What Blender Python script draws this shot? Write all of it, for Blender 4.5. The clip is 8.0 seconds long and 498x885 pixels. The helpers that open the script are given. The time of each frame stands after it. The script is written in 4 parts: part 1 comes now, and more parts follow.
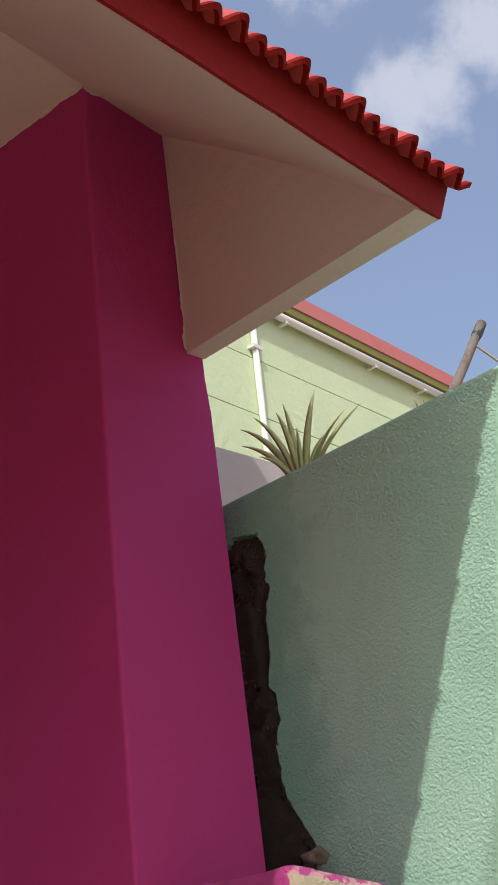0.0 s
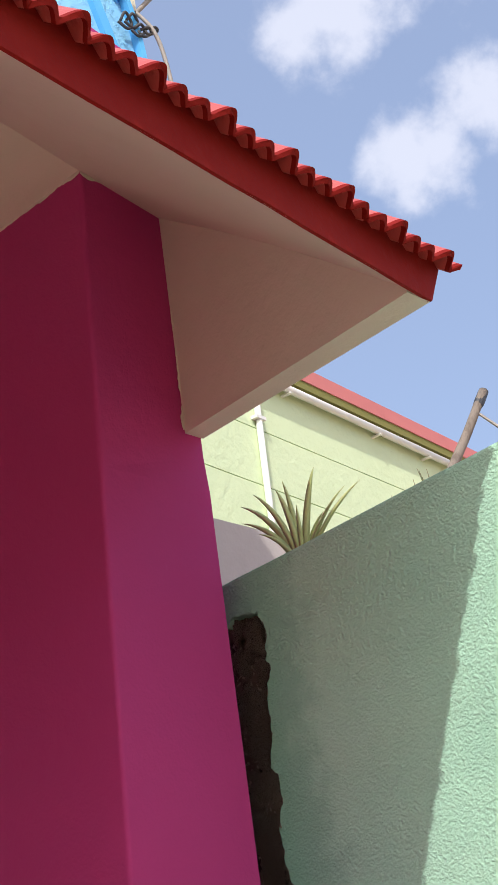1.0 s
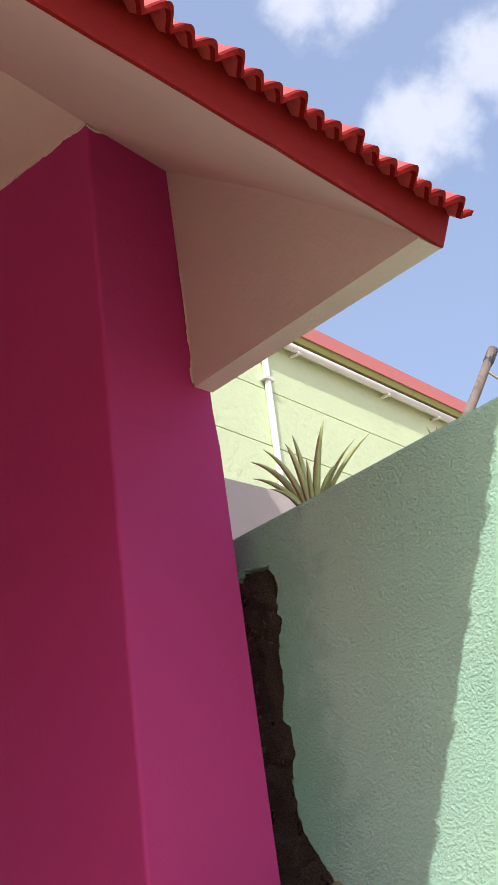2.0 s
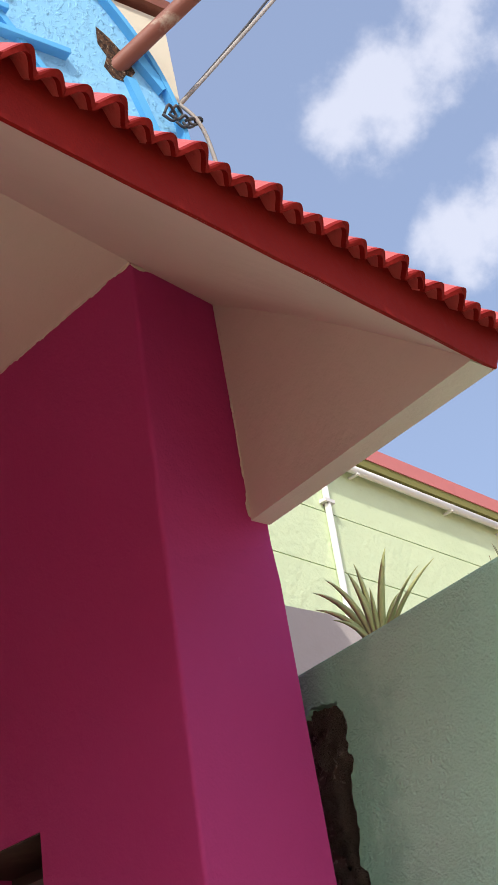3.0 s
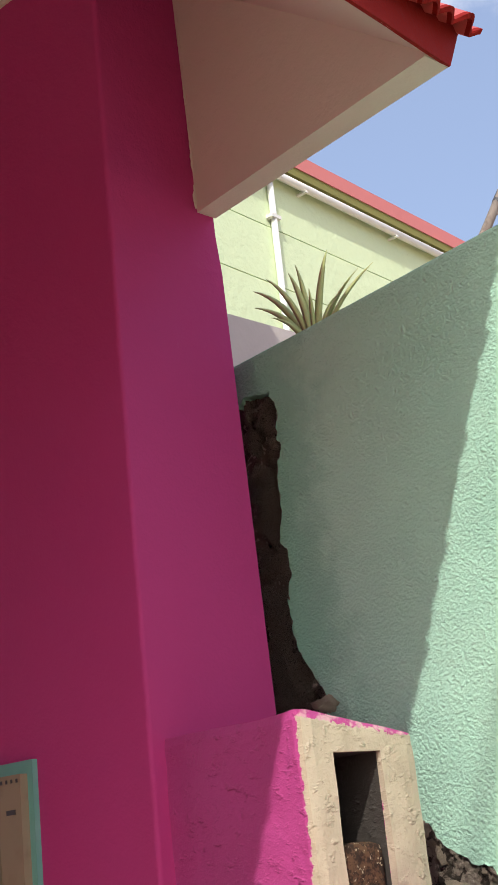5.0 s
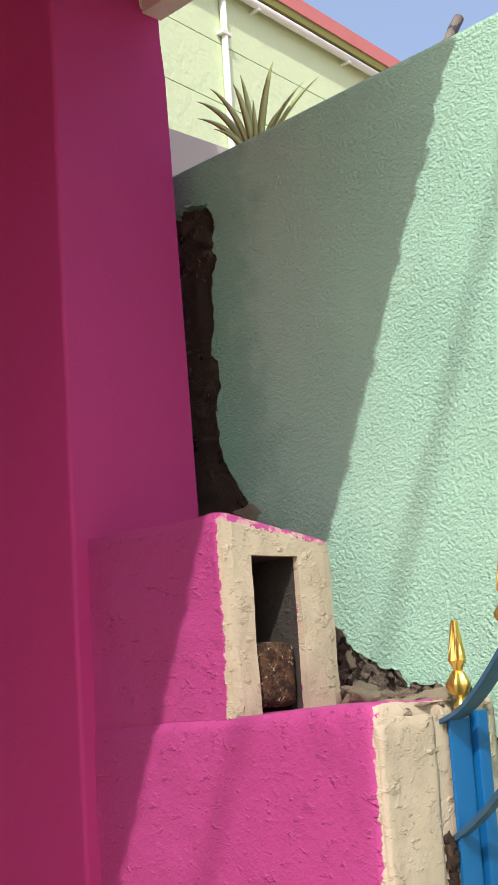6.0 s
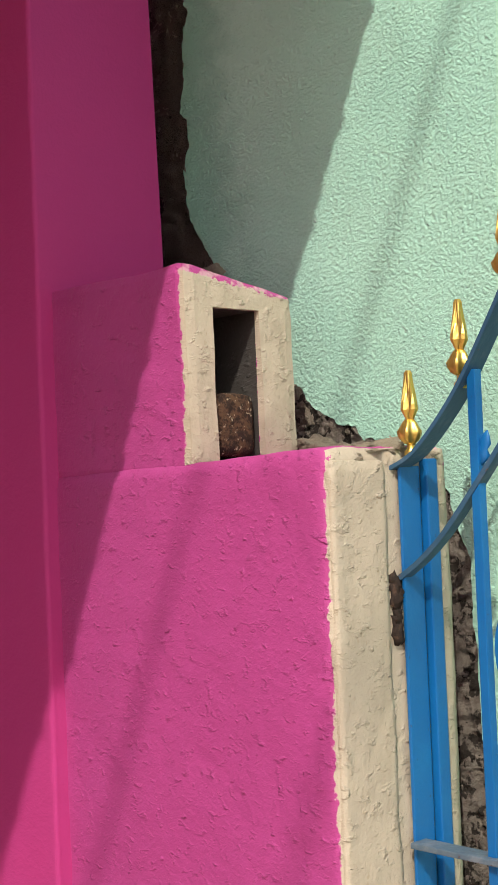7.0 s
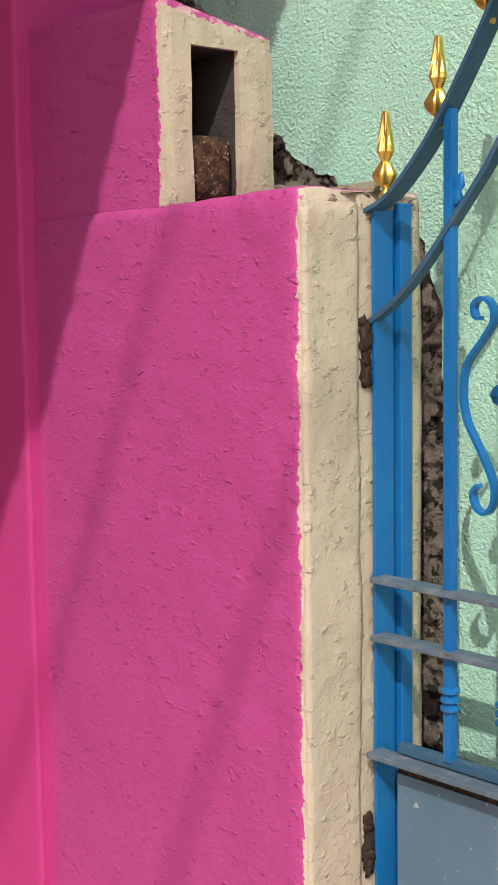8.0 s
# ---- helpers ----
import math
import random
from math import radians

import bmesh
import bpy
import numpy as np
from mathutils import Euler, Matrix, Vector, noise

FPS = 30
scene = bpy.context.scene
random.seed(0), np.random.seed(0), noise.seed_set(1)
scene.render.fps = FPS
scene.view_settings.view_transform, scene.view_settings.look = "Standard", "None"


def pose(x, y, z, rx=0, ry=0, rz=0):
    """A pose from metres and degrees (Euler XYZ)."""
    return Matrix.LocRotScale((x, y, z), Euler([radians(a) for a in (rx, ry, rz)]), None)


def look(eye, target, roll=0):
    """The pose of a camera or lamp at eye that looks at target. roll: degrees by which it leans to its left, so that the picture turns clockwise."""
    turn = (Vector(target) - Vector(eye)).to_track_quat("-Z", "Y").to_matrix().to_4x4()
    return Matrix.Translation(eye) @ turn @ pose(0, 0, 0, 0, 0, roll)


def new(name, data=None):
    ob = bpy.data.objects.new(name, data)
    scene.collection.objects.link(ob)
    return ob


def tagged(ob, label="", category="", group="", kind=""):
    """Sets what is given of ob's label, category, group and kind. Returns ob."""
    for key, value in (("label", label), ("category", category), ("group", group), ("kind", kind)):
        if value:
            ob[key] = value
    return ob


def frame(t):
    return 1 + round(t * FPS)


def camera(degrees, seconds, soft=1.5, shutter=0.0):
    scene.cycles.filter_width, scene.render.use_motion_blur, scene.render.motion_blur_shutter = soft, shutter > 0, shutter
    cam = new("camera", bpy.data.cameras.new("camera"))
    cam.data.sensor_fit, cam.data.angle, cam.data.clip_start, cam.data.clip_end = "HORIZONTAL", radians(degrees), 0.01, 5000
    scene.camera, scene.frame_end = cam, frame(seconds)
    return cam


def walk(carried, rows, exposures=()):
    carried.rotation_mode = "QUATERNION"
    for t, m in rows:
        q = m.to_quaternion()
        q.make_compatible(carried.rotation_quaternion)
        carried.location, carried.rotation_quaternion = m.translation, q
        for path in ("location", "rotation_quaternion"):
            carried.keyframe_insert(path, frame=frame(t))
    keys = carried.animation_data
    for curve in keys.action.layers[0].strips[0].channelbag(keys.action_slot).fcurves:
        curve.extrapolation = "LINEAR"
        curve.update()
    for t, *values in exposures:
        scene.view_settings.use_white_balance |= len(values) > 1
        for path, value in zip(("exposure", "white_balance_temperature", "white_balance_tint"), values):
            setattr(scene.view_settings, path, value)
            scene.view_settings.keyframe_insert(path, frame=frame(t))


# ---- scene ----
cam = camera(20.5, 8.0)
PATH = [
    (0, (1.493, -1.626, 1.614), (0.108, -0.392, 2.364), -6.2),
    (0.5, (1.504, -1.62, 1.628), (0.142, -0.403, 2.441), -6.4),
    (1, (1.53, -1.621, 1.64), (0.172, -0.414, 2.475), -7.0),
    (1.2, (1.532, -1.625, 1.645), (0.174, -0.418, 2.482), -7.2),
    (2.3, (1.494, -1.598, 1.613), (0.104, -0.392, 2.397), -7.2),
    (2.5, (1.493, -1.592, 1.625), (0.106, -0.404, 2.442), -7.3),
    (3, (1.48, -1.567, 1.669), (0.117, -0.462, 2.628), -9.2),
    (3.5, (1.456, -1.548, 1.69), (0.083, -0.502, 2.7), -10.2),
    (4, (1.475, -1.566, 1.657), (0.076, -0.464, 2.569), -9.1),
    (4.5, (1.495, -1.598, 1.604), (0.066, -0.407, 2.339), -7.2),
    (4.7, (1.498, -1.605, 1.588), (0.057, -0.4, 2.256), -6.7),
    (5.8, (1.523, -1.58, 1.513), (0.055, -0.283, 1.919), -4.0),
    (6, (1.517, -1.592, 1.51), (0.054, -0.274, 1.86), -3.7),
    (6.5, (1.53, -1.589, 1.463), (0.055, -0.256, 1.684), -3.0),
    (7, (1.55, -1.588, 1.413), (0.077, -0.237, 1.478), -2.3),
    (7.5, (1.575, -1.591, 1.359), (0.111, -0.231, 1.267), -1.4),
    (8, (1.59, -1.573, 1.319), (0.125, -0.231, 1.089), -0.9),
]
EXPOSURES = [(0.0, 0.21), (0.5, 0.36), (1.0, 0.62), (2.5, 0.70), (3.5, 0.46), (4.0, 0.50), (4.5, 0.62), (6.0, 0.60), (6.5, 0.52), (8.0, 0.46)]
walk(cam, [(t, look(eye, target, roll)) for t, eye, target, roll in PATH], EXPOSURES)

import collections

# ---- sky and sun ----
TO_SUN = Vector((0.625, -0.80, 1.0)).normalized()
world = bpy.data.worlds.new("sky")
scene.world = world
world.use_nodes = True
wn, wl = world.node_tree.nodes, world.node_tree.links
wn.clear()
sky = wn.new("ShaderNodeTexSky")
sky.sky_type, sky.sun_disc = "NISHITA", False
sky.sun_elevation = math.asin(TO_SUN.z)
sky.sun_rotation = math.atan2(TO_SUN.x, TO_SUN.y)
sky.air_density, sky.dust_density = 1.0, 4.0
SKY = 0.15


def wmath(op, a, b=None, clamp=False):
    n = wn.new("ShaderNodeMath")
    n.operation, n.use_clamp = op, clamp
    for i, v in enumerate((a, b)):
        if v is None:
            continue
        if isinstance(v, (int, float)):
            n.inputs[i].default_value = v
        else:
            wl.new(v, n.inputs[i])
    return n.outputs[0]


aim = wn.new("ShaderNodeTexCoord").outputs["Generated"]
puff = wn.new("ShaderNodeTexNoise")
puff.inputs["Scale"].default_value, puff.inputs["Detail"].default_value, puff.inputs["Roughness"].default_value = 16, 7, 0.58
wl.new(aim, puff.inputs["Vector"])
cover = None
for centre, radius in (((-0.520, 0.545, 0.658), 0.040), ((-0.485, 0.563, 0.669), 0.055), ((-0.445, 0.585, 0.678), 0.065),
                       ((-0.512, 0.640, 0.572), 0.035), ((-0.490, 0.655, 0.575), 0.045), ((-0.455, 0.668, 0.588), 0.055),
                       ((0.3, 0.7, 0.65), 0.3), ((-0.8, -0.2, 0.55), 0.3), ((0.4, -0.6, 0.5), 0.3), ((0.75, 0.2, 0.6), 0.3)):
    d = wn.new("ShaderNodeVectorMath")
    d.operation = "DISTANCE"
    d.inputs[1].default_value = centre
    wl.new(aim, d.inputs[0])
    near = wmath("SUBTRACT", 1.0, wmath("DIVIDE", d.outputs["Value"], radius))
    near = wmath("MAXIMUM", near, -1.0)
    cover = near if cover is None else wmath("MAXIMUM", cover, near)
thick = wmath("ADD", wmath("MULTIPLY", wmath("SUBTRACT", puff.outputs[0], 0.5), 2.6), wmath("MULTIPLY", cover, 1.0))
ease = wn.new("ShaderNodeMapRange")
ease.interpolation_type = "SMOOTHSTEP"
for i, v in ((1, 0.0), (2, 0.85), (3, 0.0), (4, 0.75)):
    ease.inputs[i].default_value = v
wl.new(thick, ease.inputs[0])
haze = wn.new("ShaderNodeMixRGB")
haze.inputs[0].default_value = 0.40
haze.inputs[2].default_value = (2.3, 2.75, 4.1, 1)
wl.new(sky.outputs[0], haze.inputs[1])
veil = wn.new("ShaderNodeMixRGB")
veil.inputs[2].default_value = (4.0, 4.1, 4.7, 1)
wl.new(ease.outputs[0], veil.inputs[0])
wl.new(haze.outputs[0], veil.inputs[1])
back = wn.new("ShaderNodeBackground")
back.inputs["Strength"].default_value = SKY
wl.new(veil.outputs[0], back.inputs["Color"])
wl.new(back.outputs[0], wn.new("ShaderNodeOutputWorld").inputs["Surface"])

sun = new("sun", bpy.data.lights.new("sun", "SUN"))
sun.data.energy, sun.data.angle, sun.data.color = 2.4, radians(0.55), (1.0, 0.95, 0.86)
sun.matrix_world = look(tuple(TO_SUN * 30), (0, 0, 0))


# ---- materials ----
class Mat:
    """A principled material with small helpers to wire textures in object space."""

    def __init__(self, name, colour, rough=0.7, metal=0.0, spec=0.4):
        self.m = bpy.data.materials.new(name)
        self.m.use_nodes = True
        self.n, self.l = self.m.node_tree.nodes, self.m.node_tree.links
        self.p = self.n["Principled BSDF"]
        self.p.inputs["Roughness"].default_value = rough
        self.p.inputs["Metallic"].default_value = metal
        self.p.inputs["Specular IOR Level"].default_value = spec
        self.c = self.rgb(colour)
        self.v = self.n.new("ShaderNodeTexCoord").outputs["Object"]
        self.height = None
        self.link(self.c, "Base Color")

    def rgb(self, c):
        n = self.n.new("ShaderNodeRGB")
        n.outputs[0].default_value = (*c, 1)
        return n.outputs[0]

    def link(self, out, name):
        self.l.new(out, self.p.inputs[name])

    def math(self, op, a, b=0.0, clamp=False):
        n = self.n.new("ShaderNodeMath")
        n.operation, n.use_clamp = op, clamp
        for i, v in enumerate((a, b)):
            if isinstance(v, (int, float)):
                n.inputs[i].default_value = v
            else:
                self.l.new(v, n.inputs[i])
        return n.outputs[0]

    def noise(self, scale, detail=4, rough=0.55, stretch=None, warp=0.0):
        n = self.n.new("ShaderNodeTexNoise")
        n.inputs["Scale"].default_value, n.inputs["Detail"].default_value, n.inputs["Roughness"].default_value = scale, detail, rough
        n.inputs["Distortion"].default_value = warp
        v = self.v
        if stretch:
            s = self.n.new("ShaderNodeVectorMath")
            s.operation = "MULTIPLY"
            s.inputs[1].default_value = stretch
            self.l.new(v, s.inputs[0])
            v = s.outputs[0]
        self.l.new(v, n.inputs["Vector"])
        return n.outputs[0]

    def cells(self, scale, kind="F1"):
        n = self.n.new("ShaderNodeTexVoronoi")
        n.feature = kind
        n.inputs["Scale"].default_value = scale
        self.l.new(self.v, n.inputs["Vector"])
        return n.outputs["Distance"]

    def ramp(self, x, lo, hi, a=0.0, b=1.0):
        n = self.n.new("ShaderNodeMapRange")
        n.interpolation_type = "SMOOTHSTEP"
        self.l.new(x, n.inputs[0])
        for i, v in enumerate((lo, hi, a, b)):
            n.inputs[i + 1].default_value = v
        return n.outputs[0]

    def tint(self, mask, colour):
        """Lays a colour over what is there, by a mask."""
        n = self.n.new("ShaderNodeMixRGB")
        self.l.new(mask, n.inputs[0])
        self.l.new(self.c, n.inputs[1])
        if isinstance(colour, tuple):
            n.inputs[2].default_value = (*colour, 1)
        else:
            self.l.new(colour, n.inputs[2])
        self.c = n.outputs[0]
        self.link(self.c, "Base Color")
        return self

    def bump(self, height, metres):
        """Adds relief of that depth."""
        n = self.n.new("ShaderNodeBump")
        n.inputs["Strength"].default_value = 1.0
        n.inputs["Distance"].default_value = metres
        self.l.new(height, n.inputs["Height"])
        if self.height is not None:
            self.l.new(self.height, n.inputs["Normal"])
        self.height = n.outputs[0]
        self.link(self.height, "Normal")
        return self

    def axis(self, i):
        n = self.n.new("ShaderNodeSeparateXYZ")
        self.l.new(self.v, n.inputs[0])
        return n.outputs[i]


PINK = (0.450, 0.056, 0.235)
CREAM = (0.53, 0.445, 0.33)
MINT = (0.435, 0.725, 0.565)

# smooth magenta emulsion on the house
m_house = Mat("magenta_emulsion", (0.475, 0.048, 0.205), 0.62, spec=0.12)
m_house.tint(m_house.ramp(m_house.noise(2.2, 5), 0.35, 0.75, 0, 0.35), (0.44, 0.037, 0.175))
m_house.tint(m_house.ramp(m_house.noise(60, 3, stretch=(1, 1, 0.4)), 0.72, 0.77, 0, 0.25), (0.50, 0.10, 0.26))
m_house.bump(m_house.noise(9, 3), 0.006).bump(m_house.noise(140, 4), 0.0012)


def painted_wall(name, edge_x, top_z, back_slope):
    """Rough magenta paint over the face, bare cream plaster on the end beyond a ragged line."""
    m = Mat(name, PINK, 0.62)
    m.tint(m.ramp(m.noise(3.0, 5), 0.4, 0.75, 0, 0.4), (0.47, 0.064, 0.255))
    m.tint(m.ramp(m.noise(24, 5, 0.65), 0.58, 0.75, 0, 0.2), (0.36, 0.035, 0.19))
    ragged = m.math("MULTIPLY", m.math("SUBTRACT", m.noise(42, 5, 0.7), 0.5), 0.03)
    end = m.math("GREATER_THAN", m.math("ADD", m.axis(0), ragged), edge_x)
    if top_z:
        ridge = m.math("ADD", m.axis(2), m.math("MULTIPLY", m.axis(1), back_slope))
        end = m.math("MULTIPLY", end, m.math("LESS_THAN", m.math("ADD", ridge, m.math("MULTIPLY", ragged, 1.6)), top_z))
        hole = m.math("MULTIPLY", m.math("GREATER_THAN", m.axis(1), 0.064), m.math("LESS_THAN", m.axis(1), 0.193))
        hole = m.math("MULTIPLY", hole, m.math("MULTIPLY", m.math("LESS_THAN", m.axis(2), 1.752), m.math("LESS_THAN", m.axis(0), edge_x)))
    plaster = m.n.new("ShaderNodeMixRGB")
    plaster.inputs[1].default_value, plaster.inputs[2].default_value = (*CREAM, 1), (0.44, 0.365, 0.265, 1)
    m.l.new(m.ramp(m.noise(14, 6, 0.65, (1, 1, 0.35)), 0.45, 0.75), plaster.inputs[0])
    m.tint(end, plaster.outputs[0])
    chips = m.math("MULTIPLY", end, m.ramp(m.noise(70, 3, 0.6, (1, 1, 0.6)), 0.67, 0.70))
    m.tint(chips, (0.46, 0.37, 0.26))
    rim = m.math("SUBTRACT", m.math("GREATER_THAN", m.math("ADD", m.axis(0), ragged), edge_x - 0.0016), end, True)
    m.tint(m.math("MULTIPLY", rim, m.ramp(m.noise(30, 3), 0.45, 0.55)), (0.60, 0.32, 0.38))
    # the hole's bare mortar is coloured near black to add to its shade
    if top_z:
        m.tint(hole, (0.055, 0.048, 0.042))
    m.bump(m.noise(6, 4), 0.008).bump(m.ramp(m.noise(40, 4, 0.55, (1, 1, 1.5)), 0.56, 0.78), 0.0030).bump(m.noise(17, 4, 0.6), 0.0045).bump(m.ramp(m.noise(27, 5, 0.62, (1, 1, 1.4)), 0.55, 0.76), 0.0026).bump(m.noise(62, 3, 0.5), 0.0012).bump(m.ramp(m.noise(95, 4, 0.6), 0.60, 0.76), 0.0010).bump(m.noise(150, 4, 0.65), 0.0011).bump(m.noise(300, 3), 0.0003)
    return m


m_low = painted_wall("magenta_rough_wall_paint", -0.008, 0, 0)
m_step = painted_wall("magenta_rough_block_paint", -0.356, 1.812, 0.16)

m_mint = Mat("mint_stucco", MINT, 0.85, spec=0.2)
m_mint.tint(m_mint.ramp(m_mint.noise(1.6, 6, 0.6), 0.42, 0.72, 0, 0.55), (0.345, 0.64, 0.50))
m_mint.tint(m_mint.ramp(m_mint.noise(5, 6, 0.65, (1, 1, 0.3)), 0.6, 0.8, 0, 0.4), (0.34, 0.61, 0.47))
m_mint.tint(m_mint.ramp(m_mint.cells(46), 0.10, 0.02, 0, 0.4), (0.22, 0.30, 0.24))
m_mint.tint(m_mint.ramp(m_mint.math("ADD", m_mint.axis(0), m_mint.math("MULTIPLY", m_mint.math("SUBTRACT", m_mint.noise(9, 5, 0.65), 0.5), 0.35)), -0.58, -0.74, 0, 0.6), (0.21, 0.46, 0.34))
grain = m_mint.noise(185, 3, 0.6)
m_mint.bump(m_mint.noise(5, 3), 0.007).bump(m_mint.ramp(m_mint.noise(105, 2, 0.5), 0.38, 0.66), 0.0014).bump(m_mint.noise(60, 4, 0.6), 0.0011).bump(m_mint.ramp(grain, 0.30, 0.60), 0.0014).bump(m_mint.noise(280, 3), 0.0004)

m_cream = Mat("cream_ceiling_paint", (0.70, 0.62, 0.55), 0.7)
m_cream.tint(m_cream.ramp(m_cream.noise(3, 5), 0.45, 0.8, 0, 0.3), (0.62, 0.53, 0.46))
m_cream.bump(m_cream.noise(11, 3), 0.006).bump(m_cream.noise(160, 3), 0.001)

m_red = Mat("oxide_red_paint", (0.215, 0.010, 0.008), 0.7, spec=0.12)
m_red.tint(m_red.ramp(m_red.noise(8, 5), 0.45, 0.75, 0, 0.5), (0.25, 0.014, 0.010))
m_red.bump(m_red.noise(24, 4), 0.004).bump(m_red.noise(180, 3), 0.001)
m_tile = Mat("red_painted_roof_tile", (0.52, 0.10, 0.095), 0.42)
m_tile.tint(m_tile.ramp(m_tile.noise(14, 5), 0.5, 0.8, 0, 0.6), (0.60, 0.20, 0.18))
m_tile.tint(m_tile.ramp(m_tile.noise(40, 4), 0.6, 0.75, 0, 0.5), (0.30, 0.03, 0.025))
m_tile.bump(m_tile.noise(60, 4), 0.002)

m_stone = Mat("brown_rubble_stone", (0.27, 0.215, 0.17), 0.95, spec=0.15)
m_stone.tint(m_stone.ramp(m_stone.noise(30, 6, 0.65), 0.52, 0.72), (0.46, 0.39, 0.32))
m_stone.tint(m_stone.ramp(m_stone.noise(13, 4), 0.50, 0.62, 0, 0.9), (0.040, 0.030, 0.024))
m_stone.tint(m_stone.ramp(m_stone.noise(85, 5, 0.7), 0.54, 0.60, 0, 0.85), (0.62, 0.54, 0.45))
m_stone.bump(m_stone.noise(45, 6, 0.75), 0.016).bump(m_stone.noise(110, 4, 0.7), 0.012).bump(m_stone.noise(220, 4), 0.003)
# paler than m_stone: this rubble lies in sun, m_stone's strip in shade
m_grit = Mat("pale_gritty_aggregate", (0.50, 0.43, 0.35), 0.95, spec=0.15)
m_grit.tint(m_grit.ramp(m_grit.noise(60, 6, 0.7), 0.42, 0.7), (0.38, 0.31, 0.25))
m_grit.tint(m_grit.ramp(m_grit.noise(34, 5, 0.6), 0.51, 0.57, 0, 0.9), (0.05, 0.038, 0.03))
m_grit.bump(m_grit.noise(60, 6, 0.75), 0.014).bump(m_grit.noise(240, 4), 0.004)
m_crust = Mat("broken_cream_plaster", (0.52, 0.43, 0.31), 0.9, spec=0.2)
m_crust.tint(m_crust.ramp(m_crust.noise(26, 6, 0.7), 0.5, 0.72), (0.40, 0.31, 0.22))
m_crust.bump(m_crust.noise(50, 6, 0.7), 0.008)
m_mortar = Mat("grey_broken_mortar", (0.47, 0.39, 0.30), 0.95, spec=0.15)
m_mortar.tint(m_mortar.ramp(m_mortar.noise(40, 6, 0.7), 0.45, 0.7), (0.30, 0.24, 0.18))
m_mortar.bump(m_mortar.noise(70, 6, 0.7), 0.010)
m_brick = Mat("weathered_brown_brick", (0.14, 0.075, 0.043), 0.92, spec=0.2)
m_brick.tint(m_brick.ramp(m_brick.noise(55, 6, 0.75), 0.42, 0.56), (0.045, 0.027, 0.02))
m_brick.tint(m_brick.ramp(m_brick.noise(80, 4, 0.6), 0.60, 0.66), (0.46, 0.36, 0.25))
m_brick.bump(m_brick.noise(70, 6, 0.7), 0.014)

m_blue = Mat("blue_gate_enamel", (0.006, 0.125, 0.36), 0.32, spec=0.5)
m_blue.tint(m_blue.ramp(m_blue.noise(9, 5), 0.45, 0.75, 0, 0.5), (0.012, 0.17, 0.42))
m_blue.tint(m_blue.ramp(m_blue.noise(45, 5, 0.7), 0.66, 0.72, 0, 0.8), (0.06, 0.045, 0.04))
m_blue.bump(m_blue.noise(50, 4), 0.0015)
m_flat = Mat("dusty_blue_enamel", (0.035, 0.095, 0.165), 0.5)
m_flat.tint(m_flat.ramp(m_flat.noise(20, 6, 0.7), 0.5, 0.8, 0, 0.7), (0.14, 0.17, 0.20))
m_flat.tint(m_flat.ramp(m_flat.noise(50, 4), 0.68, 0.74), (0.12, 0.06, 0.04))
m_flat.bump(m_flat.noise(60, 4), 0.0015)
m_sheet = Mat("grey_blue_sheet_steel", (0.085, 0.15, 0.215), 0.45)
m_sheet.tint(m_sheet.ramp(m_sheet.noise(6, 5, stretch=(1, 1, 0.2)), 0.4, 0.7), (0.12, 0.18, 0.245))
m_sheet.tint(m_sheet.ramp(m_sheet.noise(60, 3), 0.68, 0.72), (0.35, 0.38, 0.42))
m_sheet.bump(m_sheet.noise(4, 2), 0.006)
m_dusty = Mat("dusty_grey_blue_steel", (0.085, 0.125, 0.165), 0.55)
m_dusty.tint(m_dusty.ramp(m_dusty.noise(25, 6, 0.7), 0.45, 0.7, 0, 0.6), (0.22, 0.235, 0.25))
m_dusty.tint(m_dusty.ramp(m_dusty.noise(70, 5, 0.7), 0.60, 0.68), (0.10, 0.055, 0.04))
m_dusty.bump(m_dusty.noise(70, 4), 0.002)
m_gold = Mat("gold_paint", (0.80, 0.56, 0.14), 0.34, 0.9)
m_gold.tint(m_gold.ramp(m_gold.noise(60, 5), 0.58, 0.74, 0, 0.6), (0.50, 0.26, 0.07))
m_gold.bump(m_gold.noise(120, 3), 0.0006)

m_leaf = Mat("grey_green_agave_leaf", (0.47, 0.54, 0.22), 0.5)
m_leaf.tint(m_leaf.ramp(m_leaf.noise(12, 4, stretch=(1, 1, 0.3)), 0.45, 0.7, 0, 0.6), (0.58, 0.62, 0.30))
m_leaf.tint(m_leaf.ramp(m_leaf.noise(30, 3), 0.62, 0.72, 0, 0.5), (0.32, 0.30, 0.14))
m_lime = Mat("pale_lime_wall_paint", (0.69, 0.81, 0.52), 0.8)
m_lime.tint(m_lime.ramp(m_lime.noise(2.5, 6, 0.65), 0.45, 0.75, 0, 0.5), (0.63, 0.75, 0.47))
m_lime.tint(m_lime.ramp(m_lime.noise(12, 5, 0.7, (1, 1, 2)), 0.64, 0.72, 0, 0.4), (0.57, 0.62, 0.40))
m_lime.bump(m_lime.noise(22, 5), 0.008)
m_white = Mat("white_plastic_pipe", (0.80, 0.80, 0.76), 0.4)
m_white.tint(m_white.ramp(m_white.noise(6, 4), 0.5, 0.8, 0, 0.4), (0.62, 0.62, 0.56))
m_coral = Mat("coral_roof_edge_paint", (0.62, 0.20, 0.19), 0.6)
m_coral.tint(m_coral.ramp(m_coral.noise(5, 4), 0.5, 0.8, 0, 0.4), (0.5, 0.14, 0.13))
m_olive = Mat("olive_soffit_paint", (0.23, 0.22, 0.06), 0.7)
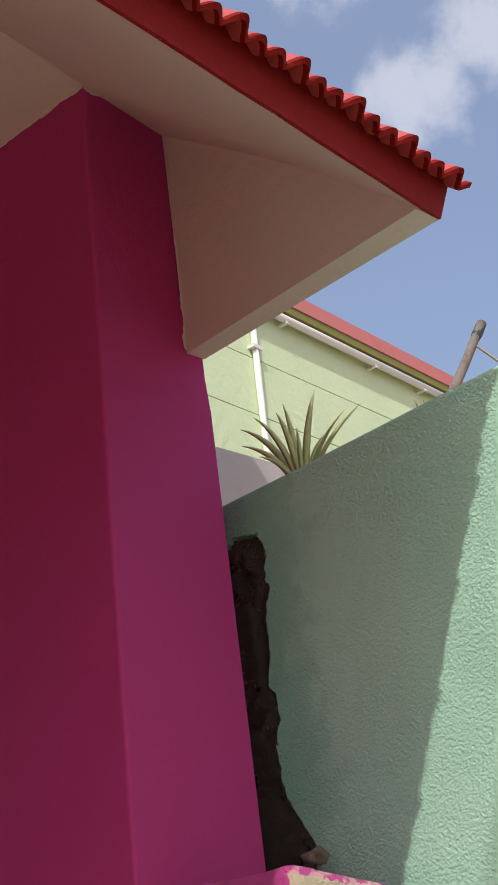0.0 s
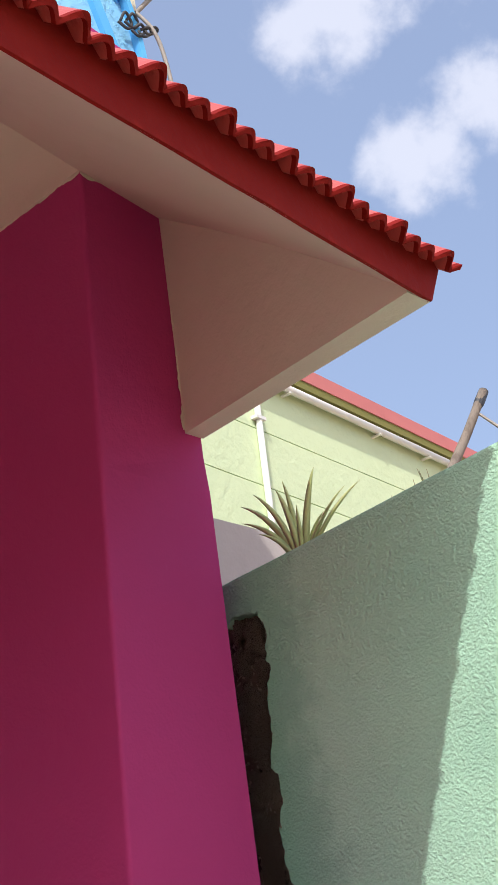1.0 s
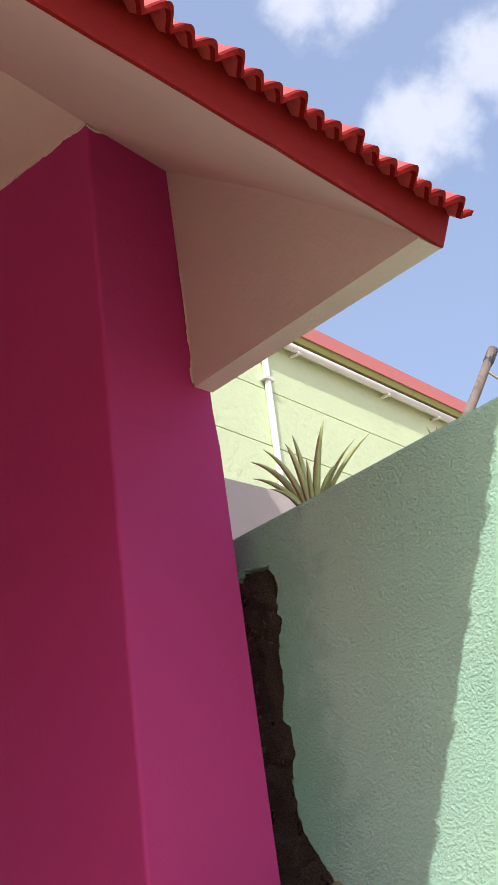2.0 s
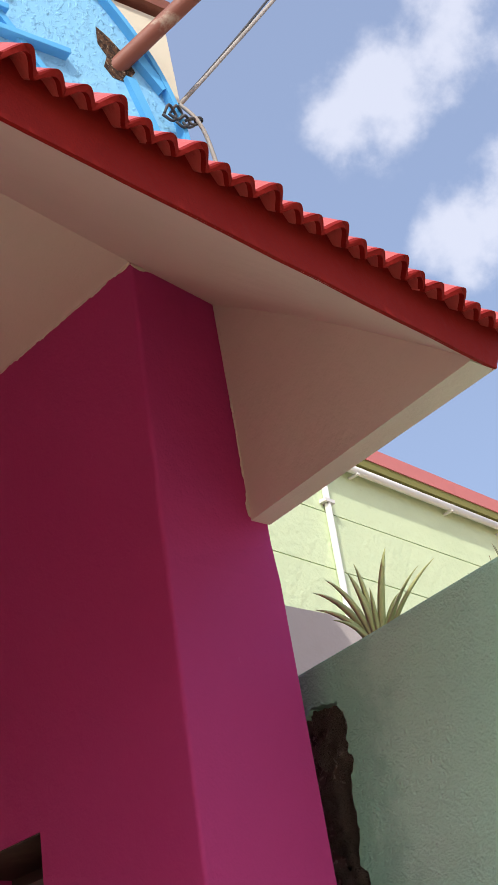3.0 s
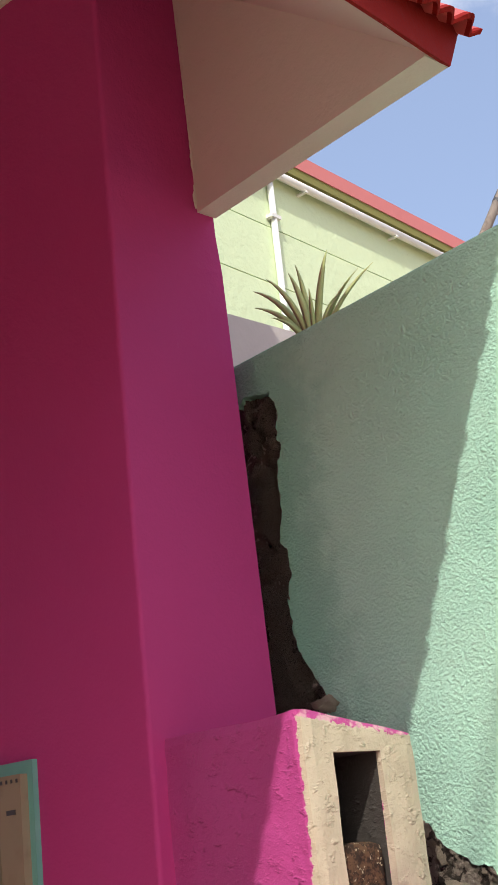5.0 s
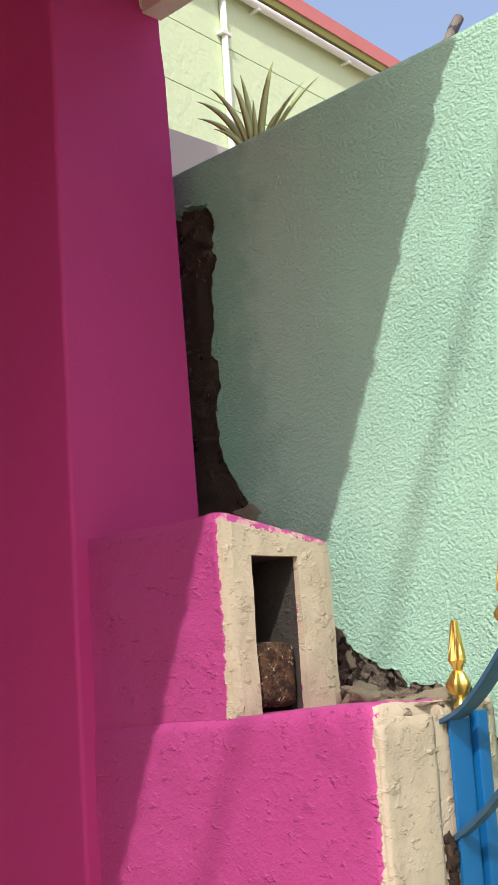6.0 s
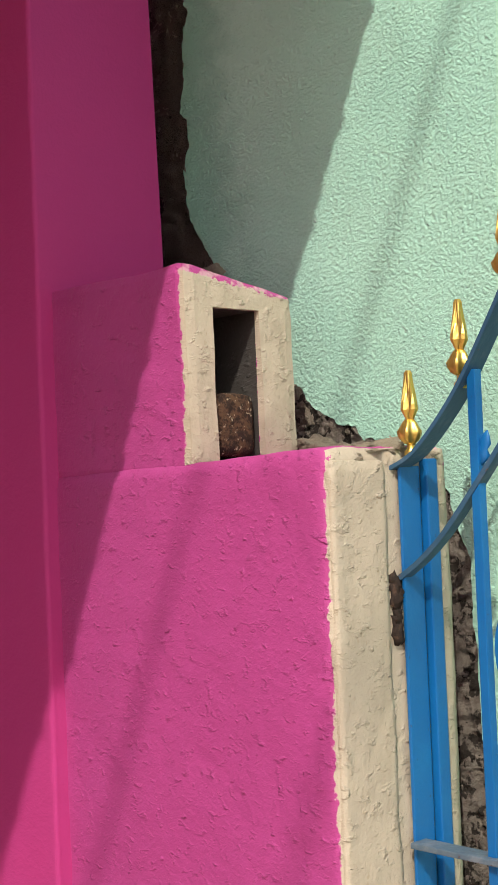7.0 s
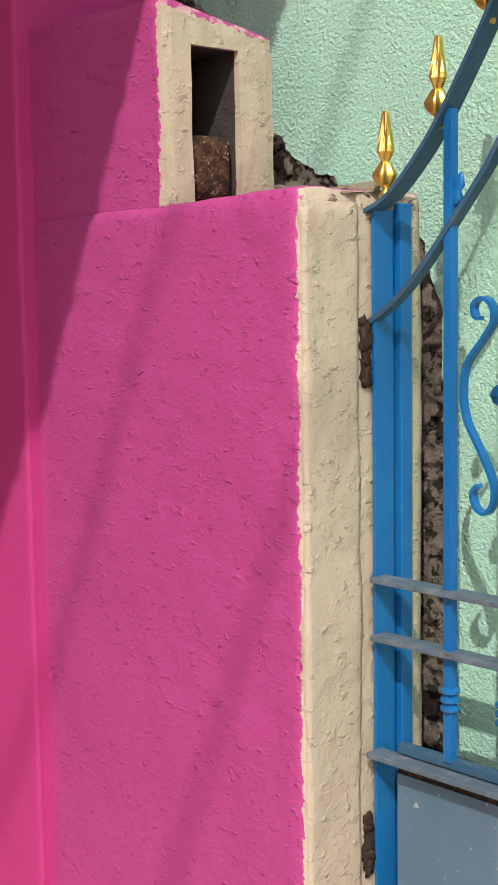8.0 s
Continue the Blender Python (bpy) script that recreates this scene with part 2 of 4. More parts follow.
m_olive.tint(m_olive.ramp(m_olive.noise(8, 4), 0.5, 0.8, 0, 0.4), (0.16, 0.15, 0.05))
m_lav = Mat("pale_grey_parapet_paint", (0.46, 0.42, 0.41), 0.8)
m_lav.tint(m_lav.ramp(m_lav.noise(6, 5), 0.5, 0.8, 0, 0.4), (0.38, 0.34, 0.33))
m_lav.bump(m_lav.noise(30, 4), 0.003)
m_wood = Mat("grey_weathered_wood", (0.23, 0.19, 0.16), 0.85)
m_wood.tint(m_wood.ramp(m_wood.noise(20, 5, 0.6, (1, 1, 0.12)), 0.45, 0.7), (0.14, 0.11, 0.09))
m_wood.bump(m_wood.noise(40, 5, 0.6, (1, 1, 0.12)), 0.006)
m_azure = Mat("sky_blue_wall_paint", (0.24, 0.56, 0.84), 0.75)
m_azure.tint(m_azure.ramp(m_azure.noise(5, 5), 0.45, 0.75, 0, 0.5), (0.29, 0.62, 0.88))
m_azure.bump(m_azure.ramp(m_azure.noise(40, 5, 0.6), 0.45, 0.75), 0.004)
m_deep = Mat("deeper_blue_trim_paint", (0.10, 0.42, 0.78), 0.6)
m_deep.tint(m_deep.ramp(m_deep.noise(8, 5), 0.45, 0.75, 0, 0.5), (0.14, 0.50, 0.84))
m_ivory = Mat("ivory_gable_paint", (0.72, 0.66, 0.52), 0.8)
m_ivory.tint(m_ivory.ramp(m_ivory.noise(7, 5), 0.5, 0.8, 0, 0.4), (0.58, 0.52, 0.40))
m_rust = Mat("rust_brown_painted_steel", (0.22, 0.075, 0.05), 0.6)
m_rust.tint(m_rust.ramp(m_rust.noise(12, 5), 0.55, 0.7), (0.42, 0.32, 0.24))
m_rust.bump(m_rust.noise(40, 4), 0.002)
m_corroded = Mat("corroded_dark_iron", (0.030, 0.018, 0.013), 0.9)
m_corroded.tint(m_corroded.ramp(m_corroded.noise(60, 5), 0.55, 0.75), (0.10, 0.055, 0.034))
m_corroded.bump(m_corroded.noise(80, 5), 0.006)
m_cable = Mat("dark_cable_sheath", (0.05, 0.05, 0.055), 0.5)
m_cable.tint(m_cable.ramp(m_cable.noise(6, 3), 0.5, 0.7), (0.10, 0.09, 0.085))
m_grey_cable = Mat("grey_cable_sheath", (0.36, 0.33, 0.30), 0.6)
m_grey_cable.tint(m_grey_cable.ramp(m_grey_cable.noise(6, 3), 0.5, 0.7), (0.25, 0.23, 0.21))
m_teal = Mat("teal_painted_board", (0.16, 0.40, 0.34), 0.6)
m_teal.tint(m_teal.ramp(m_teal.noise(14, 4), 0.5, 0.8, 0, 0.5), (0.24, 0.48, 0.42))
m_bake = Mat("aged_cream_bakelite", (0.30, 0.24, 0.16), 0.4)
m_bake.tint(m_bake.ramp(m_bake.noise(20, 4), 0.5, 0.8, 0, 0.6), (0.20, 0.14, 0.09))
m_case = Mat("dark_brown_bakelite", (0.115, 0.088, 0.064), 0.5)
m_case.tint(m_case.ramp(m_case.noise(25, 4), 0.5, 0.75, 0, 0.6), (0.07, 0.052, 0.038))
m_niche = Mat("dark_niche_plaster", (0.060, 0.045, 0.034), 0.7)
m_niche.tint(m_niche.ramp(m_niche.noise(10, 5), 0.45, 0.75), (0.11, 0.085, 0.06))
m_earth = Mat("dusty_ground", (0.50, 0.37, 0.265), 0.95, spec=0.1)
m_earth.tint(m_earth.ramp(m_earth.noise(1.5, 6), 0.4, 0.7), (0.42, 0.30, 0.215))
m_earth.bump(m_earth.noise(20, 6), 0.02)
m_straw = Mat("dry_grass", (0.24, 0.22, 0.11), 0.8)
m_straw.tint(m_straw.ramp(m_straw.noise(20, 3), 0.45, 0.6), (0.15, 0.17, 0.08))


# ---- mesh helpers ----
def mesh(name, bm, material, smooth=False):
    bmesh.ops.recalc_face_normals(bm, faces=bm.faces)
    me = bpy.data.meshes.new(name)
    bm.to_mesh(me)
    bm.free()
    me.materials.append(material.m)
    if smooth:
        me.shade_smooth()
    return me


def part(name, bm, material, parent=None, label="", smooth=False):
    ob = new(name, mesh(name, bm, material, smooth))
    if parent:
        ob.parent = parent
    return tagged(ob, label)


def cuboid(lo, hi, bevel=0.0, bm=None):
    bm = bm or bmesh.new()
    made = bmesh.ops.create_cube(bm, size=1)["verts"]
    for v in made:
        v.co = Vector([lo[i] + (v.co[i] + 0.5) * (hi[i] - lo[i]) for i in range(3)])
    if bevel:
        edges = list({e for v in made for e in v.link_edges})
        bmesh.ops.bevel(bm, geom=edges, offset=bevel, segments=2, affect="EDGES", profile=0.6)
    return bm


def prism(outline, z0, z1, bm=None):
    """An upright prism over an outline in plan."""
    bm = bm or bmesh.new()
    a = [bm.verts.new((x, y, z0)) for x, y in outline]
    b = [bm.verts.new((x, y, z1)) for x, y in outline]
    bm.faces.new(a[::-1])
    bm.faces.new(b)
    for i in range(len(a)):
        j = (i + 1) % len(a)
        bm.faces.new((a[i], a[j], b[j], b[i]))
    return bm


def loft(rings, closed=True, caps=True, bm=None):
    bm = bm or bmesh.new()
    rows = [[bm.verts.new(p) for p in ring] for ring in rings]
    for a, b in zip(rows, rows[1:]):
        for i in range(len(a) if closed else len(a) - 1):
            j = (i + 1) % len(a)
            bm.faces.new((a[i], a[j], b[j], b[i]))
    if caps and closed:
        bm.faces.new(rows[0][::-1])
        bm.faces.new(rows[-1])
    return bm


def tube(points, radius, sides=10, bm=None):
    """A round bar along points; radius may be a list."""
    pts = [Vector(p) for p in points]
    rings, side = [], None
    for i, p in enumerate(pts):
        d = (pts[min(i + 1, len(pts) - 1)] - pts[max(i - 1, 0)]).normalized()
        if side is None:
            side = d.orthogonal().normalized()
        side = (side - d * side.dot(d)).normalized()
        up = d.cross(side)
        r = radius[i] if isinstance(radius, (list, tuple)) else radius
        rings.append([p + (side * math.cos(a) + up * math.sin(a)) * r for a in (2 * math.pi * k / sides for k in range(sides))])
    return loft(rings, bm=bm)


def ribbon(points, width, thick, across=(0, 1, 0), bm=None):
    """A flat bar bent along points, width measured along across."""
    pts, w = [Vector(p) for p in points], Vector(across).normalized()
    rings = []
    for i, p in enumerate(pts):
        d = (pts[min(i + 1, len(pts) - 1)] - pts[max(i - 1, 0)]).normalized()
        n = d.cross(w).normalized()
        rings.append([p + w * (sx * width / 2) + n * (sn * thick / 2) for sx, sn in ((-1, -1), (1, -1), (1, 1), (-1, 1))])
    return loft(rings, bm=bm)


def smooth_line(points, steps=8):
    """A Catmull-Rom line through points."""
    p = [Vector(points[0])] + [Vector(q) for q in points] + [Vector(points[-1])]
    out = []
    for i in range(1, len(p) - 2):
        for k in range(steps):
            t = k / steps
            out.append(0.5 * (2 * p[i] + (p[i + 1] - p[i - 1]) * t + (2 * p[i - 1] - 5 * p[i] + 4 * p[i + 1] - p[i + 2]) * t * t
                              + (3 * p[i] - p[i - 1] - 3 * p[i + 1] + p[i + 2]) * t ** 3))
    return out + [p[-2]]


def lathe(profile, centre, sides=12, bm=None):
    c = Vector(centre)
    return loft([[c + Vector((r * math.cos(a), r * math.sin(a), z)) for a in (2 * math.pi * k / sides for k in range(sides))] for r, z in profile], bm=bm)


def steps_between(a, b, size):
    n = max(1, round((b - a) / size))
    return [a + (b - a) * i / n for i in range(n + 1)]


def rough_block(xs, ys, zs, radius, wobble, seed=0.0):
    """A block gridded at the given coordinates, with worn round edges and an uneven surface."""
    bm, lo, hi = bmesh.new(), Vector((xs[0], ys[0], zs[0])), Vector((xs[-1], ys[-1], zs[-1]))
    at = {}

    def vert(p):
        key = tuple(round(c, 5) for c in p)
        if key not in at:
            q = Vector([min(max(p[i], lo[i] + radius), hi[i] - radius) for i in range(3)])
            d = Vector(p) - q
            n = d.normalized()
            w = wobble * (noise.noise(q * 5 + Vector((seed, 0, 0))) + 0.5 * noise.noise(q * 17 + Vector((0, seed, 0))))
            at[key] = bm.verts.new(q + n * (radius * (d.length > 1e-6) + w))
        return at[key]

    grids = (xs, ys, zs)
    for i in range(3):
        u, v = [k for k in range(3) if k != i]
        for side in (grids[i][0], grids[i][-1]):
            for a0, a1 in zip(grids[u], grids[u][1:]):
                for b0, b1 in zip(grids[v], grids[v][1:]):
                    quad = []
                    for a, b in ((a0, b0), (a1, b0), (a1, b1), (a0, b1)):
                        p = [0, 0, 0]
                        p[i], p[u], p[v] = side, a, b
                        quad.append(vert(p))
                    bm.faces.new(quad)
    return bm


def lump(seed, rough=0.35, level=2):
    """A broken stone about one metre across, to be scaled."""
    bm = bmesh.new()
    bmesh.ops.create_icosphere(bm, subdivisions=level, radius=0.5)
    for v in bm.verts:
        d = v.co.normalized()
        v.co = d * (0.5 + rough * noise.noise(d * 1.3 + Vector((seed * 7.1, 0, 0))) + 0.20 * noise.noise(d * 3.4 + Vector((0, seed * 3.7, 0))) + 0.13 * noise.noise(d * 8 + Vector((seed, 0, 2))))
    return bm


def thing(name, label, category, at=(0, 0, 0), kind="", group=""):
    ob = new(name)
    ob.location = at
    ob.empty_display_size = 0.1
    return tagged(ob, label, category, group, kind)


# ---- ground ----
bm = bmesh.new()
bmesh.ops.create_grid(bm, x_segments=60, y_segments=60, size=400)
for v in bm.verts:
    v.co.z = 0.0
tagged(part("ground", bm, m_earth), "dusty reddish-brown packed earth ground", "ground", kind="structure")

# ---- house corner: face A looks at the yard, face B at the boundary wall ----
C0 = Vector((-0.757, -0.031, 0))
A_DIR = Vector((-0.9916, -0.1296, 0))
A_IN = Vector((-0.1296, 0.9916, 0))
C1 = Vector((-0.800, 0.297, 0))
CEIL = 3.694


def on_a(u, depth=0.0, z=0.0):
    """A point u metres along face A from the corner, depth metres into the wall."""
    return C0 + A_DIR * u + A_IN * depth + Vector((0, 0, z))


NU0, NU1, NZ0, NZ1 = 0.528, 0.928, 1.995, 2.455


def a_box(bm, u0, u1, d0, d1, z0, z1):
    return prism([tuple(on_a(u, d).xy) for u, d in ((u0, d0), (u1, d0), (u1, d1), (u0, d1))], z0, z1, bm)


house_wall = thing("wall_house", "smooth magenta painted house wall with a rounded corner", "wall", kind="structure")
bm = bmesh.new()
corner = []
for k in range(6):
    t = k / 5
    a, b = C0 + A_DIR * 0.012, C0 + (C1 - C0).normalized() * 0.012
    corner.append(tuple(((1 - t) ** 2 * a + 2 * t * (1 - t) * C0 + t * t * b).xy))
levels = []
for z in steps_between(0.0, 4.2, 0.1):
    lean = Vector((0.030 * (3.05 - z) + (0.008 if z < 3.0 else 0.0), 0, 0))
    levels.append([Vector((x, y, z)) for x, y in [tuple(on_a(NU0).xy)] + corner + [tuple((C1 + lean).xy), tuple((C1 + Vector((-0.75, 0, 0))).xy)]])
loft(levels, bm=bm)
a_box(bm, NU0, NU1, 0, 0.3, 0, NZ0)
a_box(bm, NU0, NU1, 0, 0.3, NZ1, 4.2)
a_box(bm, NU1, 5.0, 0, 0.3, 0, 4.2)
part("wall_face", bm, m_house, house_wall)
# niche sides and back are coloured dark brown
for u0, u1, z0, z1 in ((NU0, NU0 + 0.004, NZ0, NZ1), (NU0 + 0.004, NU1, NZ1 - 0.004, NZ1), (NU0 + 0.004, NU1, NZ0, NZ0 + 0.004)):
    part("niche_reveal", a_box(bmesh.new(), u0, u1, 0.003, 0.19, z0, z1), m_niche, house_wall)
part("niche_lining", a_box(bmesh.new(), NU0 - 0.01, NU1 + 0.01, 0.19, 0.29, NZ0 - 0.01, NZ1 + 0.01), m_niche, house_wall, "dark brown back of a wall niche")

# ---- flat porch ceiling ----
# ceiling and canopy run on unseen towards -y to screen face A from sky
K0, K1 = Vector((-0.832, 0.25, CEIL)), Vector((0.360, -4.30, CEIL))
tagged(part("ceiling", prism([tuple(K0.xy), tuple(K1.xy), (-5.0, -4.6), (-5.0, 0.25)], CEIL, CEIL + 0.12), m_cream),
       "cream painted porch ceiling", "ceiling", kind="structure")

# unseen wall, added to keep skylight off face A and deepen its shade
tagged(part("wall_sky_blocker", cuboid((-5.0, -2.65, 0), (-0.25, -2.50, CEIL)), m_house), "unseen magenta wall added to block skylight from the house face", "wall", kind="structure")

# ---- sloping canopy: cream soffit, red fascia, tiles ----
# eave and tiles pulled to 0.9 of their eye distance so their shadow fits
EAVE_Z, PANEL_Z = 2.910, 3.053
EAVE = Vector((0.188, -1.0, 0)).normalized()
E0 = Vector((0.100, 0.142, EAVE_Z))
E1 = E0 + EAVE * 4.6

IN = Vector((-EAVE.y * -1, -EAVE.x, 0)).normalized()
canopy = thing("canopy_roof", "red tiled sloping porch roof with cream soffit and red fascia", "roof")
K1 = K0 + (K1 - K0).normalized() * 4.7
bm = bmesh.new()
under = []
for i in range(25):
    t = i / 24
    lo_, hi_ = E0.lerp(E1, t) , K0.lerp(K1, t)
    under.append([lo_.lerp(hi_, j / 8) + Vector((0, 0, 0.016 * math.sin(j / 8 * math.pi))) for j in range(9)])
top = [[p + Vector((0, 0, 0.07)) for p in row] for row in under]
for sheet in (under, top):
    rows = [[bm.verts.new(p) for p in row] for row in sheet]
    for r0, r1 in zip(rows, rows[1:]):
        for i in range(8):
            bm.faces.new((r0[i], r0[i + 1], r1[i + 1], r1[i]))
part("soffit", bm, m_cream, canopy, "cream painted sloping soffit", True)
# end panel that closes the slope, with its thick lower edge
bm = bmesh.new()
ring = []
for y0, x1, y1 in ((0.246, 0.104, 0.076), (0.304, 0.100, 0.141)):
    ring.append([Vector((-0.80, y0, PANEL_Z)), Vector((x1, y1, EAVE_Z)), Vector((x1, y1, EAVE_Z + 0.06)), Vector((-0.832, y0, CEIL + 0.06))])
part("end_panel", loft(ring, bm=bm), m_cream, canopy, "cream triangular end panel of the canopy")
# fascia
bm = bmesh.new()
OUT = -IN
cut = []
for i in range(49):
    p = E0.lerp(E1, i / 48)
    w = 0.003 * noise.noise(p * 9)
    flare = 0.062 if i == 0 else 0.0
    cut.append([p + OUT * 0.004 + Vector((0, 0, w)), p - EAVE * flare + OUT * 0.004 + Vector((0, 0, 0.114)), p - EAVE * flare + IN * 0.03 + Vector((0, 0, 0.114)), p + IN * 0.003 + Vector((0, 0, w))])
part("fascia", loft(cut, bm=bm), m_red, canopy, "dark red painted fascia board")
# tiles
PITCH = math.atan2(CEIL - EAVE_Z, 0.92)
TILE_W, TILE_L = 0.1562, 0.40
rib = []
for k in range(37):
    v = k / 36
    hump = math.cos(min(1.0, abs(v - 0.5) / 0.19) * math.pi / 2) ** 1.3 * 0.027
    for c in (0.16, 0.84):
        hump = max(hump, math.cos(min(1.0, abs(v - c) / 0.16) * math.pi / 2) ** 1.3 * 0.017)
    rib.append(((v - 0.5) * TILE_W * 1.01, hump))


def tile_shape(last):
    """A corrugated tile; the verge tile is cut off after its big rib."""
    ribs = rib[:last]
    rings = []
    for d in (0.0, 0.012, TILE_L):
        # rib ends jut out so the eave's shadow gets a wavy edge
        swell = 0.45 if d < 0.1 else 0.0
        rings.append([Vector((x, d - swell * h, h)) for x, h in ribs] + [Vector((x, d - swell * h, h - 0.011)) for x, h in ribs[::-1]])
    me = mesh("roof_tile", loft(rings), m_tile)
    # front ends take the darker fascia red in place of their shade
    me.materials.append(m_red.m)
    for f in me.polygons:
        f.material_index = int(f.center.y < 0.013)
    return me


tile_mesh, verge_mesh = tile_shape(37), tile_shape(30)
across, upward = -EAVE, (IN * math.cos(PITCH) + Vector((0, 0, math.sin(PITCH))))
normal = across.cross(upward)
basis = Matrix((across, upward, normal)).transposed().to_4x4()
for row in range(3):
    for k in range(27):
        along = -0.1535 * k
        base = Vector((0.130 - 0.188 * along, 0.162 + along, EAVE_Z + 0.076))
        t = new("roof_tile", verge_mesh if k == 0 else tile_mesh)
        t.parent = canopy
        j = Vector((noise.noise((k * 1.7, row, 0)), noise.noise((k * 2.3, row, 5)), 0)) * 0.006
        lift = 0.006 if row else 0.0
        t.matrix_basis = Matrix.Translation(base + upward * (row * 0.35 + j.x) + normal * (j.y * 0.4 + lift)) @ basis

# ragged paint lines where the wall colour meets the ceiling colour
def ragged_strip(name, a, b, down, out, width, material, parent, seed):
    """A thin brush-marked strip of paint along a line, with an uneven lower edge."""
    bm, n = bmesh.new(), max(8, int((b - a).length / 0.006))
    rows = []
    for i in range(n + 1):
        p = a.lerp(b, i / n)
        w = width * (0.55 + 0.7 * noise.noise((i * 0.11, seed, 0)) + 0.35 * noise.noise((i * 0.45, seed, 3)))
        w = max(0.0008, w)
        rows.append([bm.verts.new(p + out * 0.0005), bm.verts.new(p + out * 0.0022), bm.verts.new(p + down * w + out * 0.0020), bm.verts.new(p + down * (w + 0.001) + out * 0.0002)])
    for r0, r1 in zip(rows, rows[1:]):
        for k in range(3):
            bm.faces.new((r0[k], r0[k + 1], r1[k + 1], r1[k]))
    return part(name, bm, material, parent)


B_DIR = (C1 - C0).normalized()
B_OUT = Vector((-B_DIR.y, B_DIR.x, 0)) * -1
DOWN = Vector((0, 0, -1))
ragged_strip("paint_edge", on_a(0.0, 0, CEIL), on_a(2.2, 0, CEIL), DOWN, -A_IN, 0.010, m_cream, house_wall, 1.0)
ragged_strip("paint_edge", C0 + Vector((0, 0, CEIL + 0.004)), C0 + B_DIR * 0.27 + Vector((0, 0, CEIL + 0.004)), DOWN, B_OUT, 0.022, m_cream, house_wall, 5.0)
ragged_strip("paint_edge", C0 + B_DIR * 0.279 + Vector((-0.0, 0, 3.66)), C0 + B_DIR * 0.279 + Vector((0.0, 0, 3.06)), -B_DIR, B_OUT, 0.010, m_cream, house_wall, 9.0)

# ---- compound wall: low pink wall and the raised block against the house ----
low = rough_block(steps_between(-0.80, 0.0, 0.02), steps_between(0.0, 0.308, 0.02), steps_between(0.0, 1.466, 0.025), 0.014, 0.004)
for v in low.verts:
    if v.co.z > 1.2:
        v.co.z += (v.co.z - 1.2) / 0.266 * (0.032 * v.co.x + 0.008 + 0.004 * noise.noise(v.co * 11))
wall_low = tagged(part("wall_compound", low, m_low, None, smooth=True), "rough magenta compound wall with a bare cream plaster end", "wall", kind="structure")

bm = rough_block(steps_between(-0.02, 0.006, 0.0065), steps_between(0.004, 0.136, 0.011), steps_between(0.02, 1.450, 0.02), 0.006, 0.0045, 12)
part("end_coat", bm, m_low, wall_low, "bare cream plaster coat on the wall end", True)

ys = steps_between(0.004, 0.070, 0.022) + steps_between(0.070, 0.187, 0.0195)[1:] + steps_between(0.187, 0.276, 0.0225)[1:]
zs = steps_between(1.440, 1.746, 0.018) + steps_between(1.746, 1.828, 0.0205)[1:]
block = rough_block(steps_between(-0.80, -0.345, 0.02), ys, zs, 0.013, 0.005, 3.0)
block.normal_update()
gone = [f for f in block.faces if f.calc_center_median().x > -0.36 and abs(f.normal.x) > 0.3
        and 0.070 < f.calc_center_median().y < 0.187 and f.calc_center_median().z < 1.744]
bmesh.ops.delete(block, geom=gone, context="FACES")
rim = [e for e in block.edges if e.is_boundary]
inner = bmesh.ops.extrude_edge_only(block, edges=rim)["geom"]
deep = [v for v in inner if isinstance(v, bmesh.types.BMVert)]
for v in deep:
    v.co.x -= 0.33
bmesh.ops.contextual_create(block, geom=[e for e in inner if isinstance(e, bmesh.types.BMEdge)])
for v in block.verts:
    if v.co.z > 1.75:
        v.co.z -= max(0.0, v.co.y) * 0.19 * (v.co.z - 1.75) / 0.08
    if v.co.z > 1.45:
        v.co.x += 0.02 * (1.83 - v.co.z) * (v.co.x > -0.5)
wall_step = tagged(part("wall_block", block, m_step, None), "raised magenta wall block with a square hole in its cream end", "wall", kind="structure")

bm = rough_block(steps_between(-0.48, -0.354, 0.02), steps_between(0.074, 0.180, 0.018), steps_between(1.470, 1.590, 0.02), 0.016, 0.006, 8)
tagged(part("brick", bm, m_brick, smooth=True), "weathered brown brick lying in the wall hole", "brick")

# ---- boundary wall: rubble core under mint stucco that has broken away ----
GY, GTOP = 0.400, 2.728
boundary = thing("wall_boundary", "mint green stuccoed rubble boundary wall with broken plaster", "wall", kind="structure")
part("core", cuboid((-1.2, GY + 0.034, 0), (5.0, GY + 0.17, GTOP - 0.02)), m_stone, boundary, "brown rubble core")


def bared(x, z):
    """Where the stucco has fallen off."""
    x, z = 1.53 + (x - 1.53) / 1.0529, 1.46 + (z - 1.46) / 1.0529
    w = 0.03 * noise.noise((x * 3, z * 9, 1.7)) + 0.016 * noise.noise((x * 30, z * 30, 4.2)) + 0.008 * noise.noise((x * 70, z * 70, 9.0))
    edge = -0.668 + 0.035 * max(0, (2.1 - z)) + 0.068 * min(1.0, max(0.0, (2.02 - z) / 0.15))
    if x < edge + w and z < 2.565 + w:
        return True
    line = [(-0.42, 1.70), (-0.371, 1.633), (-0.333, 1.573), (-0.284, 1.527), (-0.236, 1.495), (-0.18, 1.470), (-0.05, 1.450), (-0.01, 1.42), (0.02, 1.345), (0.045, 1.25), (0.055, 0.95), (0.036, 0.72), (0.07, 0.35), (0.075, 0.0)]
    for (x0, z0), (x1, z1) in zip(line, line[1:]):
        if x0 <= x < x1:
            return z < z0 + (z1 - z0) * (x - x0) / (x1 - x0) + 1.8 * w
    return 0.0 < x < 0.05 + w and z < 1.25


xs = steps_between(-0.98, 0.35, 0.0062) + steps_between(0.35, 5.0, 0.15)[1:]
zs = steps_between(0.2, GTOP - 0.012, 0.0062)
